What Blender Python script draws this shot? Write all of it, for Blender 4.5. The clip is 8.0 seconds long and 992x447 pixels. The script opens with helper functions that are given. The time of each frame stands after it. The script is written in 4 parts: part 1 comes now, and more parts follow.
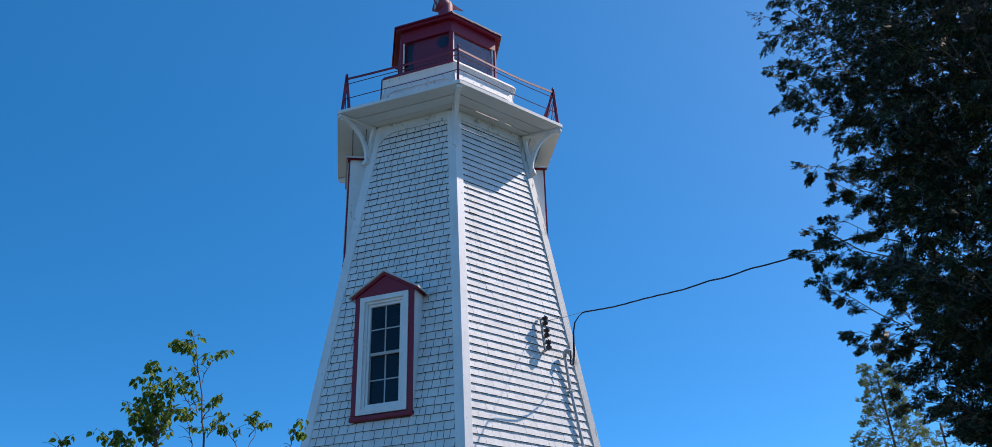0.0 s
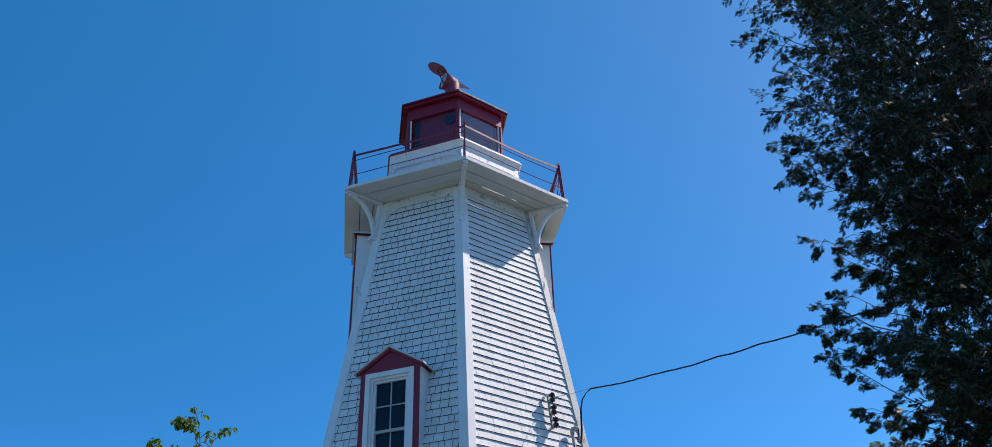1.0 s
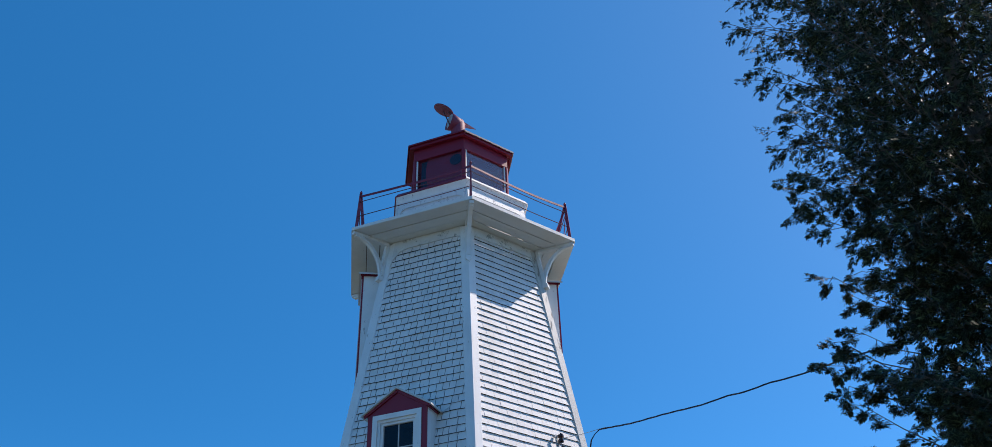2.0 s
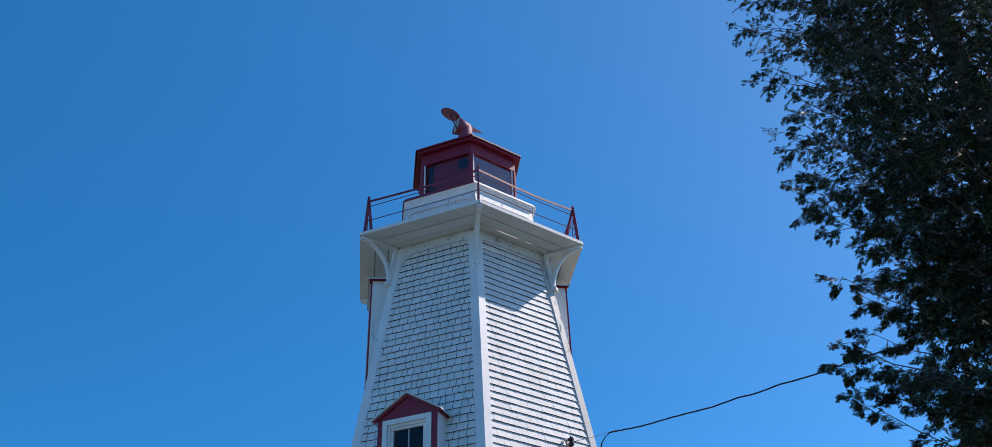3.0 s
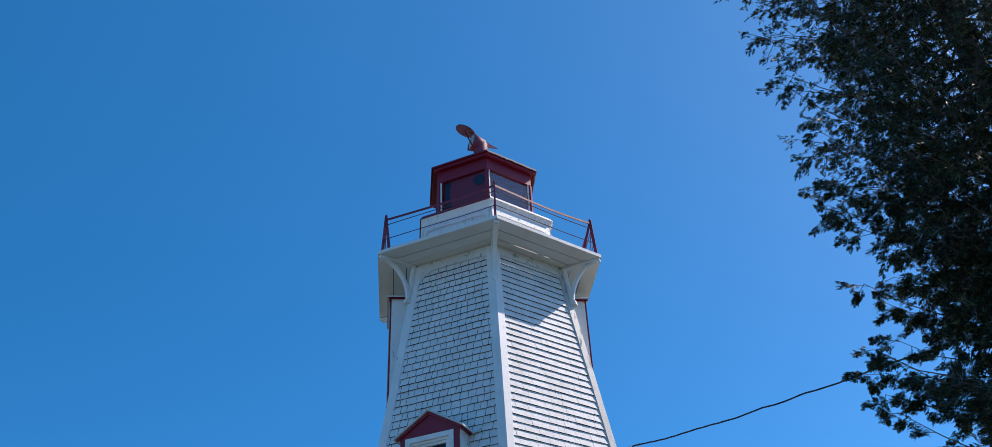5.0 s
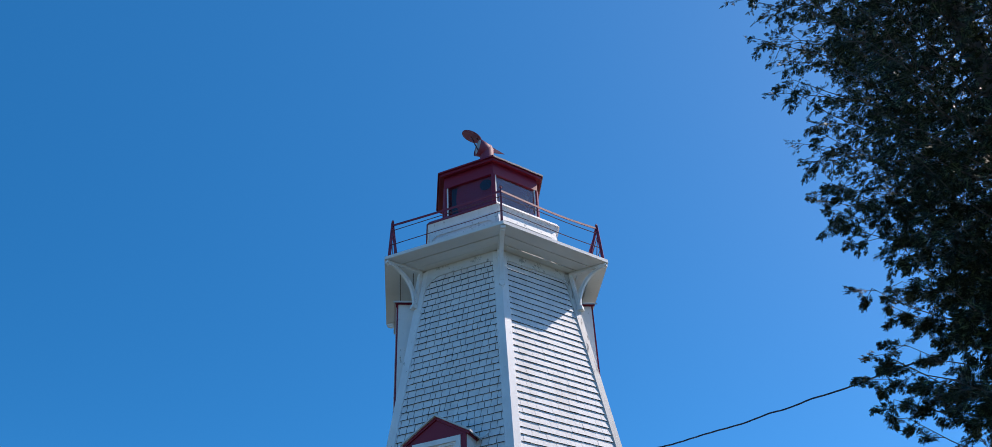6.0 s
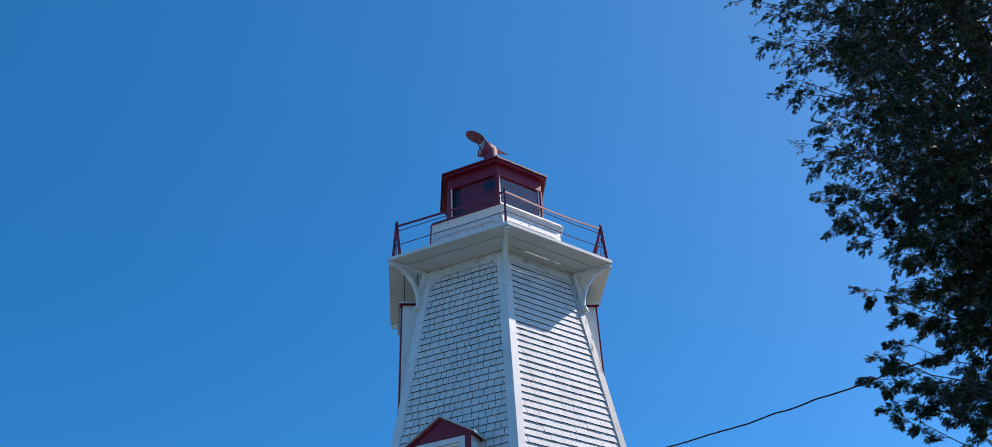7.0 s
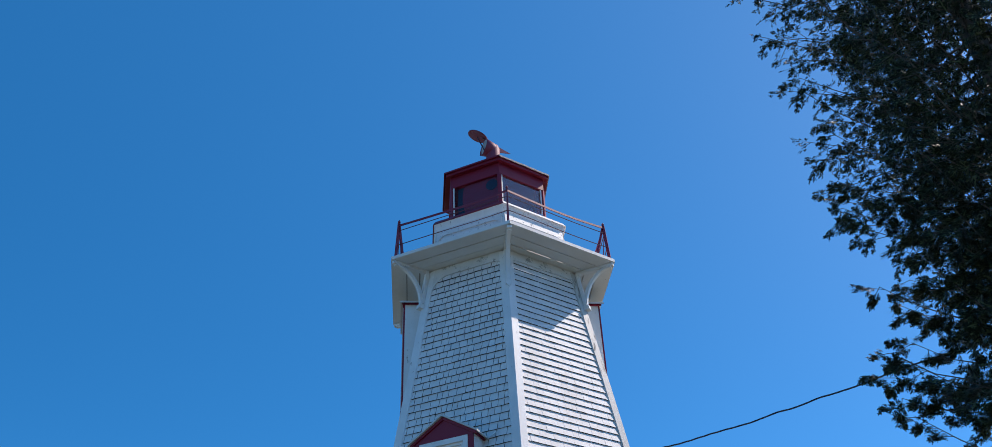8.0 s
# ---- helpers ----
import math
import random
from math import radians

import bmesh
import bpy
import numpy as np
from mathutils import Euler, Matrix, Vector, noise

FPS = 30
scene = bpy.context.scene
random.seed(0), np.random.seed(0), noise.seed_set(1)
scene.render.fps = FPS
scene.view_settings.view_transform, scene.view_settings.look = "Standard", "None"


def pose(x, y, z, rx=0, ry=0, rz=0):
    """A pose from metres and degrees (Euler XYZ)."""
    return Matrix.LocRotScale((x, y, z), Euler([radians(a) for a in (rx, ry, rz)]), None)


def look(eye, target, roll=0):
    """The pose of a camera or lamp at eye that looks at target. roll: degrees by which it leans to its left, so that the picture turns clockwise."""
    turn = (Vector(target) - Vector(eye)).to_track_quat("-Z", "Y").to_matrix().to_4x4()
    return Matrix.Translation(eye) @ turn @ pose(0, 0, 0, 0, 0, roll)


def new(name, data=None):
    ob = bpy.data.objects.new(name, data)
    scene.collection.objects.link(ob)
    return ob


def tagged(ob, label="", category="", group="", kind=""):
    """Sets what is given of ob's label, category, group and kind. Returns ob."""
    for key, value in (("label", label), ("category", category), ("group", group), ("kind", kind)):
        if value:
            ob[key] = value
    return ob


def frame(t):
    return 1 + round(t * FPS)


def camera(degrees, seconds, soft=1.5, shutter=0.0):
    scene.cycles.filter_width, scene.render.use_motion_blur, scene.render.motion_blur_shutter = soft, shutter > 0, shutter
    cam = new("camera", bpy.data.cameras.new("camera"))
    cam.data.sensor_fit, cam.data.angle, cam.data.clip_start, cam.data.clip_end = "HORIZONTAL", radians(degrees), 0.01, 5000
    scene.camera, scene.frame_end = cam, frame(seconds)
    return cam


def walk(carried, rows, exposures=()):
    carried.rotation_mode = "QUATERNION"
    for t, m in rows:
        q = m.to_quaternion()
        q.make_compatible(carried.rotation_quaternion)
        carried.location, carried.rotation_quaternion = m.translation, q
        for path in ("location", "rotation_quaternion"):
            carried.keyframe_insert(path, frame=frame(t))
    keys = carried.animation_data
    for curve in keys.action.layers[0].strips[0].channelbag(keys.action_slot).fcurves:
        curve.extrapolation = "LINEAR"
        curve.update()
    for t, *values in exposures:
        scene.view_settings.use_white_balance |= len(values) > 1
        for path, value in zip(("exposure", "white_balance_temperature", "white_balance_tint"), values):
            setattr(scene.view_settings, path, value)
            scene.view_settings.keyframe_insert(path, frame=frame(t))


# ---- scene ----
cam = camera(56.0, 8.0, soft=0.5)
EYE_Z = 1.6
# seconds, yaw, pitch, roll: the camera stands still and tilts up
TURNS = [
    (0.0, 0.70, 27.23, 1.41), (0.5, 0.97, 29.36, 1.39), (1.0, 1.07, 31.85, 1.29), (1.5, 1.35, 33.63, 1.35),
    (1.7, 1.48, 34.07, 1.39), (3.0, 2.38, 34.55, 1.63), (3.5, 2.84, 34.88, 1.71), (4.0, 3.19, 35.22, 1.88),
    (4.5, 3.71, 35.39, 2.13), (6.0, 4.50, 35.89, 2.11), (6.5, 4.67, 35.99, 2.09), (7.0, 4.77, 35.94, 2.07),
    (7.5, 4.83, 35.86, 2.06), (8.0, 4.94, 35.89, 2.05)]
walk(cam, [(t, pose(0, 0, EYE_Z, 90 + p, r, y)) for t, y, p, r in TURNS])

# ---- light ----
SUN = Vector((0.617, 0.23, 0.755)).normalized()
scene.view_settings.exposure = 0.0
world = bpy.data.worlds.new("world")
scene.world = world
world.use_nodes = True
wn = world.node_tree
sky = wn.nodes.new("ShaderNodeTexSky")
sky.sky_type = 'NISHITA'
sky.sun_disc = False
sky.sun_elevation = math.asin(SUN.z)
sky.sun_rotation = math.atan2(SUN.x, SUN.y)
sky.air_density, sky.dust_density, sky.ozone_density = 0.6, 0.24, 3.0
wn.nodes["Background"].inputs["Strength"].default_value = 0.12
# a clear dry sky: the pale haze stays low over the horizon
aim, tall = wn.nodes.new("ShaderNodeTexCoord"), wn.nodes.new("ShaderNodeMapping")
tall.vector_type = 'NORMAL'
tall.inputs["Scale"].default_value = (1, 1, 1 / 1.68)
wn.links.new(aim.outputs["Generated"], tall.inputs["Vector"])
wn.links.new(tall.outputs["Vector"], sky.inputs["Vector"])
deep = wn.nodes.new("ShaderNodeHueSaturation")
deep.inputs["Saturation"].default_value, deep.inputs["Value"].default_value = 1.31, 2.21
deep.inputs["Hue"].default_value = 0.4925
wn.links.new(sky.outputs[0], deep.inputs["Color"])
wn.links.new(deep.outputs[0], wn.nodes["Background"].inputs["Color"])
lamp = bpy.data.lights.new("sun", 'SUN')
lamp.energy, lamp.angle, lamp.color = 4.8, radians(0.55), (1.0, 0.865, 0.775)
sun = new("sun", lamp)
sun.matrix_world = look((30 * SUN.x, 30 * SUN.y, 30 * SUN.z), (0, 0, 0))


# ---- materials ----
def nodes_of(name):
    m = bpy.data.materials.new(name)
    m.use_nodes = True
    t = m.node_tree
    return m, t, t.nodes["Principled BSDF"]


def noise_node(t, scale, detail=4.0, rough=0.6, stretch=(1, 1, 1)):
    co = t.nodes.new("ShaderNodeNewGeometry")
    mp = t.nodes.new("ShaderNodeMapping")
    mp.inputs["Scale"].default_value = stretch
    n = t.nodes.new("ShaderNodeTexNoise")
    n.inputs["Scale"].default_value, n.inputs["Detail"].default_value, n.inputs["Roughness"].default_value = scale, detail, rough
    t.links.new(co.outputs["Position"], mp.inputs["Vector"])
    t.links.new(mp.outputs["Vector"], n.inputs["Vector"])
    return n.outputs["Fac"]


def ramp(t, fac, lo, hi, a, b):
    r = t.nodes.new("ShaderNodeMapRange")
    r.inputs["From Min"].default_value, r.inputs["From Max"].default_value = lo, hi
    r.inputs["To Min"].default_value, r.inputs["To Max"].default_value = a, b
    t.links.new(fac, r.inputs["Value"])
    return r.outputs["Result"]


def mix(t, fac, a, b, mode='MIX'):
    m = t.nodes.new("ShaderNodeMix")
    m.data_type, m.blend_type = 'RGBA', mode
    for socket, v in ((m.inputs["Factor"], fac), (m.inputs["A"], a), (m.inputs["B"], b)):
        if isinstance(v, (int, float)):
            socket.default_value = v
        elif isinstance(v, tuple):
            socket.default_value = (*v, 1)
        else:
            t.links.new(v, socket)
    return m.outputs["Result"]


def bump(t, p, height, strength, distance):
    b = t.nodes.new("ShaderNodeBump")
    b.inputs["Strength"].default_value, b.inputs["Distance"].default_value = strength, distance
    t.links.new(height, b.inputs["Height"])
    t.links.new(b.outputs["Normal"], p.inputs["Normal"])


def painted(name, paint, bare, worn=0.62, rough=0.55, vary=0.0, grain=(1, 1, 1), fine=22.0, dirt=0.12, streaks=0.0, shine=0.5):
    """Old paint: bare flecks where it has peeled, soft stains, brush grain; vary: by piece."""
    m, t, p = nodes_of(name)
    fleck = ramp(t, noise_node(t, fine, 8, 0.68, grain), worn, worn + 0.06, 0, 1)
    stain = ramp(t, noise_node(t, 2.3, 5), 0.4, 0.75, 0, 1)
    dark = tuple(c * 0.72 for c in paint)
    col = mix(t, stain, paint, tuple(c * (1 - dirt) for c in paint))
    if vary:
        info, geo = t.nodes.new("ShaderNodeObjectInfo"), t.nodes.new("ShaderNodeNewGeometry")
        add = t.nodes.new("ShaderNodeMath")
        add.operation = 'ADD'
        t.links.new(info.outputs["Random"], add.inputs[0])
        t.links.new(geo.outputs["Random Per Island"], add.inputs[1])
        fr = t.nodes.new("ShaderNodeMath")
        fr.operation = 'FRACT'
        t.links.new(add.outputs[0], fr.inputs[0])
        col = mix(t, ramp(t, fr.outputs[0], 0.45, 1.0, 0, vary), col, dark)
    if streaks:
        run_off = ramp(t, noise_node(t, 3.2, 5, 0.6, (1, 1, 0.09)), 0.5, 0.72, 0, streaks)
        col = mix(t, run_off, col, (0.4, 0.37, 0.34))
    col = mix(t, fleck, col, bare)
    t.links.new(col, p.inputs["Base Color"])
    t.links.new(ramp(t, fleck, 0, 1, rough, 0.85), p.inputs["Roughness"])
    p.inputs["Specular IOR Level"].default_value = shine
    bump(t, p, noise_node(t, fine * 2.5, 6, 0.7, grain), 0.35, 0.004)
    return m


WHITE = painted("white_paint", (0.8, 0.8, 0.79), (0.3, 0.28, 0.25), 0.635, grain=(1, 1, 0.4), streaks=0.25)
SHINGLE = painted("white_shingle_paint", (0.8, 0.78, 0.762), (0.4, 0.37, 0.34), 0.655, rough=0.65, vary=0.3, grain=(1, 1, 0.25), streaks=0.3, shine=0.32)
BOARD = painted("white_board_paint", (0.77, 0.77, 0.75), (0.33, 0.3, 0.26), 0.66, grain=(1, 1, 1), vary=0.4)
GREYED = painted("speckled_grey_paint", (0.56, 0.55, 0.52), (0.27, 0.25, 0.22), 0.56, grain=(1, 1, 0.15), fine=14)
MOULDY = painted("mould_spotted_white_paint", (0.72, 0.72, 0.71), (0.34, 0.36, 0.35), 0.57, fine=9, dirt=0.2)
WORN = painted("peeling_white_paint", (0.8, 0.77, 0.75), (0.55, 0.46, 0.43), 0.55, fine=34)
CHIPPED = painted("chipped_white_paint", (0.79, 0.79, 0.78), (0.4, 0.4, 0.4), 0.575, fine=20, vary=0.4)
# white sash paint made grey to stand for shade in the window recess
SASH = painted("shade_greyed_sash_paint", (0.45, 0.45, 0.45), (0.25, 0.23, 0.2), 0.62)
RED = painted("red_paint", (0.22, 0.006, 0.027), (0.13, 0.025, 0.025), 0.66, rough=0.5)
RED_RAIL = painted("rusty_red_paint", (0.21, 0.016, 0.045), (0.15, 0.055, 0.04), 0.6, rough=0.5, fine=60)
FADED = painted("faded_red_paint", (0.22, 0.04, 0.075), (0.18, 0.07, 0.08), 0.6, rough=0.6)
ROD = painted("dark_red_rod", (0.1, 0.022, 0.028), (0.05, 0.03, 0.03), 0.6, rough=0.5, fine=60)
METAL_ROOF = painted("grey_flashing", (0.6, 0.6, 0.58), (0.4, 0.37, 0.34), 0.6, rough=0.45)
PIPE = painted("galvanised_pipe", (0.45, 0.45, 0.44), (0.3, 0.28, 0.25), 0.62, rough=0.45, fine=40)
BROWN = painted("brown_ceramic", (0.05, 0.022, 0.015), (0.03, 0.015, 0.012), 0.65, rough=0.25)
CABLE = painted("black_cable", (0.014, 0.02, 0.045), (0.022, 0.028, 0.045), 0.65, rough=0.45)
DARKWOOD = painted("bare_inner_wood", (0.16, 0.12, 0.09), (0.1, 0.075, 0.055), 0.6, rough=0.8)
# shingle ends coloured dark to stand for the shadow line under each course
BUTT = painted("shade_dark_shingle_end", (0.06, 0.055, 0.05), (0.13, 0.12, 0.11), 0.62, rough=0.85)
BARK = painted("grey_brown_bark", (0.12, 0.095, 0.075), (0.06, 0.047, 0.038), 0.5, rough=0.9, grain=(1, 1, 0.15), fine=14)
TWIG = painted("reddish_twig_bark", (0.13, 0.085, 0.07), (0.07, 0.045, 0.035), 0.55, rough=0.8)
TAR = painted("dark_tarred_pole", (0.09, 0.07, 0.055), (0.05, 0.04, 0.03), 0.55, rough=0.85)


def glazing(name, tint, gloss, dust=0.0, shiny=0.03):
    m, t, p = nodes_of(name)
    t.nodes.remove(p)
    clear, shine, both = t.nodes.new("ShaderNodeBsdfTransparent"), t.nodes.new("ShaderNodeBsdfGlossy"), t.nodes.new("ShaderNodeMixShader")
    clear.inputs["Color"].default_value = (*tint, 1)
    shine.inputs["Roughness"].default_value = gloss
    both.inputs[0].default_value = shiny
    t.links.new(clear.outputs[0], both.inputs[1])
    t.links.new(shine.outputs[0], both.inputs[2])
    film, veil = t.nodes.new("ShaderNodeBsdfDiffuse"), t.nodes.new("ShaderNodeMixShader")
    film.inputs["Color"].default_value = (0.7, 0.68, 0.68, 1)
    t.links.new(ramp(t, noise_node(t, 5, 6), 0.3, 0.75, 0.4 * dust, 1.6 * dust), veil.inputs[0])
    t.links.new(both.outputs[0], veil.inputs[1])
    t.links.new(film.outputs[0], veil.inputs[2])
    t.links.new(veil.outputs[0], t.nodes["Material Output"].inputs["Surface"])
    return m


GLASS = glazing("window_glass", (0.55, 0.53, 0.6), 0.02, 0.006, 0.035)
DUSTY_GLASS = glazing("dusty_lantern_glass", (0.8, 0.76, 0.84), 0.03, 0.02, 0.13)
LANTERN_GLASS = glazing("lantern_glass", (0.95, 0.93, 0.95), 0.03, 0.004, 0.014)


def leafy(name, a, b, through_light, dark_share=0.0, gloss=0.5, shine=0.4):
    m, t, p = nodes_of(name)
    geo = t.nodes.new("ShaderNodeNewGeometry")
    col = mix(t, ramp(t, geo.outputs["Random Per Island"], dark_share, 1, 0, 1), a, b)
    col = mix(t, ramp(t, noise_node(t, 1.7, 3), 0.35, 0.7, 0, 0.5), col, tuple(c * 0.7 for c in a))
    t.links.new(col, p.inputs["Base Color"])
    p.inputs["Roughness"].default_value = gloss
    p.inputs["Specular IOR Level"].default_value = shine
    tr = t.nodes.new("ShaderNodeBsdfTranslucent")
    t.links.new(mix(t, 0.5, col, tuple(min(1, c * 1.8) for c in b)), tr.inputs["Color"])
    ms = t.nodes.new("ShaderNodeMixShader")
    ms.inputs[0].default_value = through_light
    t.links.new(p.outputs[0], ms.inputs[1])
    t.links.new(tr.outputs[0], ms.inputs[2])
    t.links.new(ms.outputs[0], t.nodes["Material Output"].inputs["Surface"])
    return m


# near-black with a few pale sprays: crown shade and lit tips are in the colour
CEDAR = leafy("shade_darkened_cedar_foliage", (0.0065, 0.0125, 0.0065), (0.14, 0.18, 0.09), 0.08, 0.6, 0.45, 0.16)
CONE = painted("brown_cedar_cones", (0.12, 0.065, 0.04), (0.2, 0.13, 0.08), 0.55, rough=0.8)
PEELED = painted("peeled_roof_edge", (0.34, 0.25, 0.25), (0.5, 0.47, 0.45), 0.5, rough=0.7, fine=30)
# paler, yellower cedar green: sunlight is put into the base colour
YOUNG_CEDAR = leafy("sun_lightened_cedar_foliage", (0.06, 0.1, 0.045), (0.22, 0.26, 0.095), 0.38)
LEAF = leafy("birch_leaf", (0.07, 0.13, 0.02), (0.17, 0.24, 0.04), 0.5)


def ground_material():
    m, t, p = nodes_of("pale_rock_and_grass")
    n = ramp(t, noise_node(t, 0.35, 6), 0.38, 0.54, 0, 1)
    g = mix(t, noise_node(t, 9, 6), (0.055, 0.07, 0.03), (0.12, 0.125, 0.065))
    s = mix(t, noise_node(t, 4, 8), (0.115, 0.11, 0.1), (0.18, 0.17, 0.155))
    t.links.new(mix(t, n, s, g), p.inputs["Base Color"])
    p.inputs["Roughness"].default_value = 0.9
    bump(t, p, noise_node(t, 14, 8), 0.6, 0.03)
    return m


GROUND = ground_material()


# ---- mesh helpers ----
def mesh_object(name, verts, faces, material, parent=None, label="", smooth=False):
    me = bpy.data.meshes.new(name)
    me.from_pydata([tuple(v) for v in verts], [], faces)
    me.materials.append(material)
    if smooth:
        me.polygons.foreach_set("use_smooth", [True] * len(me.polygons))
    ob = new(name, me)
    ob.parent = parent
    if label:
        ob["label"] = label
    return ob


def part(name, bm, material, parent, label="", bevel=0.0, smooth=False):
    """One mesh object under a thing or a part."""
    bmesh.ops.recalc_face_normals(bm, faces=bm.faces)
    if bevel:
        bmesh.ops.bevel(bm, geom=[e for e in bm.edges if e.calc_face_angle(0) > 0.5], offset=bevel, segments=1, affect='EDGES')
    me = bpy.data.meshes.new(name)
    bm.to_mesh(me)
    bm.free()
    me.materials.append(material)
    if smooth:
        me.polygons.foreach_set("use_smooth", [True] * len(me.polygons))
    ob = new(name, me)
    ob.parent = parent
    if label:
        ob["label"] = label
    return ob


def prism(bm, loop_a, loop_b):
    """A closed solid between two loops of as many points."""
    a = [bm.verts.new(v) for v in loop_a]
    b = [bm.verts.new(v) for v in loop_b]
    n = len(a)
    for i in range(n):
        j = (i + 1) % n
        bm.faces.new((a[i], a[j], b[j], b[i]))
    bm.faces.new(a[::-1])
    bm.faces.new(b)
    return bm


def tube(bm, points, radii, sides=8, closed=True):
    """A round bar along points."""
    rings = []
    pts = [Vector(p) for p in points]
    side = None
    for i, p in enumerate(pts):
        d = (pts[min(i + 1, len(pts) - 1)] - pts[max(i - 1, 0)]).normalized()
        if side is None:
            side = d.orthogonal().normalized()
        side = (side - d * side.dot(d)).normalized()
        up = d.cross(side)
        r = float(radii[i] if isinstance(radii, (list, tuple)) else radii)
        rings.append([bm.verts.new(p + r * (math.cos(2 * math.pi * q / sides) * side + math.sin(2 * math.pi * q / sides) * up)) for q in range(sides)])
    for a, b in zip(rings, rings[1:]):
        for q in range(sides):
            w = (q + 1) % sides
            bm.faces.new((a[q], a[w], b[w], b[q]))
    if closed:
        bm.faces.new(rings[0][::-1])
        bm.faces.new(rings[-1])
    return bm


def bar(bm, p, q, width, depth, up=(0, 0, 1)):
    """A square bar from p to q; depth lies along up as far as it can."""
    p, q = Vector(p), Vector(q)
    d = (q - p).normalized()
    u = Vector(up) - d * Vector(up).dot(d)
    u = u.normalized() if u.length > 1e-4 else d.orthogonal().normalized()
    s = d.cross(u)
    loop = [(-1, -1), (1, -1), (1, 1), (-1, 1)]
    return prism(bm, [p + s * a * width / 2 + u * b * depth / 2 for a, b in loop], [q + s * a * width / 2 + u * b * depth / 2 for a, b in loop])


def ribbon(bm, pts, width, depth):
    """A flat bar bent along points, standing on edge."""
    rings = []
    for i, p in enumerate(pts):
        d = pts[min(i + 1, len(pts) - 1)] - pts[max(i - 1, 0)]
        s = Vector((d.y, -d.x, 0)).normalized() * (width / 2)
        u = Vector((0, 0, depth / 2))
        rings.append([bm.verts.new(q) for q in (p - s - u, p + s - u, p + s + u, p - s + u)])
    for r, q in zip(rings, rings[1:]):
        for i in range(4):
            bm.faces.new((r[i], r[(i + 1) % 4], q[(i + 1) % 4], q[i]))
    bm.faces.new(rings[0][::-1])
    bm.faces.new(rings[-1])
    return bm


# ---- the tower's measures, in its own frame: the axis is z, corner 0 faces the viewer ----
AX, AY, TURN = -0.815, 13.506, math.degrees(0.159)
DECK_Z, DECK_R = 9.9, 2.06
C30 = math.cos(math.pi / 6)
COURSE = 0.1133


def radius(z):
    return 1.39 + 0.176 * (DECK_Z - z)


def corner(k, r, z):
    a = k * math.pi / 3
    return Vector((r * math.sin(a), -r * math.cos(a), z))


def face_axes(k):
    a = (k + 0.5) * math.pi / 3
    return Vector((math.sin(a), -math.cos(a), 0)), Vector((math.cos(a), math.sin(a), 0))


def on_wall(k, s, z, off=0.0):
    """The point s along the face k, at height z, off metres out from the wall under the shingles."""
    n, t = face_axes(k)
    return n * (radius(z) * C30 - 0.035 + off) + t * s + Vector((0, 0, z))


def on_front(k, s, z, dist):
    n, t = face_axes(k)
    return n * dist + t * s + Vector((0, 0, z))


def half_width(z):
    return radius(z) * 0.5


TOWER = Matrix.Translation((AX, AY, 0)) @ pose(0, 0, 0, 0, 0, TURN)

# ---- ground ----
gm = bmesh.new()
bmesh.ops.create_circle(gm, cap_ends=True, segments=64, radius=2500)
ground = part("ground", gm, GROUND, None)
tagged(ground, "pale rocky ground with patches of grass", "ground", kind="structure")

# ---- lighthouse ----
lighthouse = new("lighthouse")
lighthouse.matrix_world = TOWER
tagged(lighthouse, "six-sided tapering white shingled lighthouse with red lantern room", "lighthouse")

# dormers: face, front's distance from the axis, sill height, eave height
DORMERS = [(-1, 2.0, 4.85, 6.60), (1, 1.60, 7.50, 9.45), (-2, 1.60, 7.50, 9.45)]
DORMER_HALF = 0.44


def slab(bm, k, s0, s1, z0, z1, o0, o1):
    """A piece of the wall k; s0 and s1 are functions of the height."""
    a = [(s0(z0), z0), (s1(z0), z0), (s1(z1), z1), (s0(z1), z1)]
    prism(bm, [on_wall(k, s, z, o0) for s, z in a], [on_wall(k, s, z, o1) for s, z in a])


walls = {}
for k in range(-2, 4):
    bm = bmesh.new()
    left, right = (lambda z: -half_width(z) + 0.02), (lambda z: half_width(z) - 0.02)
    hole = [d for d in DORMERS if d[0] == k]
    if hole:
        _, dist, z0, z1 = hole[0]
        za, zb = z0 + 0.12, z1 - 0.1
        lo, hi = (lambda z: -0.36), (lambda z: 0.36)
        slab(bm, k, left, right, 0, za, -0.12, 0)
        slab(bm, k, left, lo, za, zb, -0.12, 0)
        slab(bm, k, hi, right, za, zb, -0.12, 0)
        slab(bm, k, left, right, zb, DECK_Z - 0.01, -0.12, 0)
    else:
        slab(bm, k, left, right, 0, DECK_Z - 0.01, -0.12, 0)
    walls[k] = part("wall", bm, DARKWOOD, lighthouse, "sloping boarded wall under white shingles")

bm = bmesh.new()
prism(bm, [corner(k, radius(4.2) - 0.2, 4.2) for k in range(6)], [corner(k, radius(4.3) - 0.2, 4.3) for k in range(6)])
part("inner_floor", bm, DARKWOOD, lighthouse, "dark bare wooden floor")

# corner boards: two legs that follow the slope
for k in range(-2, 4):
    bm = bmesh.new()
    legs = []
    for z in (0.0, 9.86):
        r = radius(z)
        w = 0.125
        c = corner(k, r, z)
        a = (corner(k - 1, r, z) - c).normalized()
        b = (corner(k + 1, r, z) - c).normalized()
        inn = -corner(k, 1, 0)
        legs.append([c + a * w, c, c + b * w, c + b * w + inn * 0.05, c + inn * 0.06, c + a * w + inn * 0.05])
    prism(bm, legs[0], legs[1])
    part("corner_board", bm, GREYED if k == 1 else WHITE, lighthouse, "speckled greyish corner board" if k == 1 else "white painted corner board", bevel=0.004)

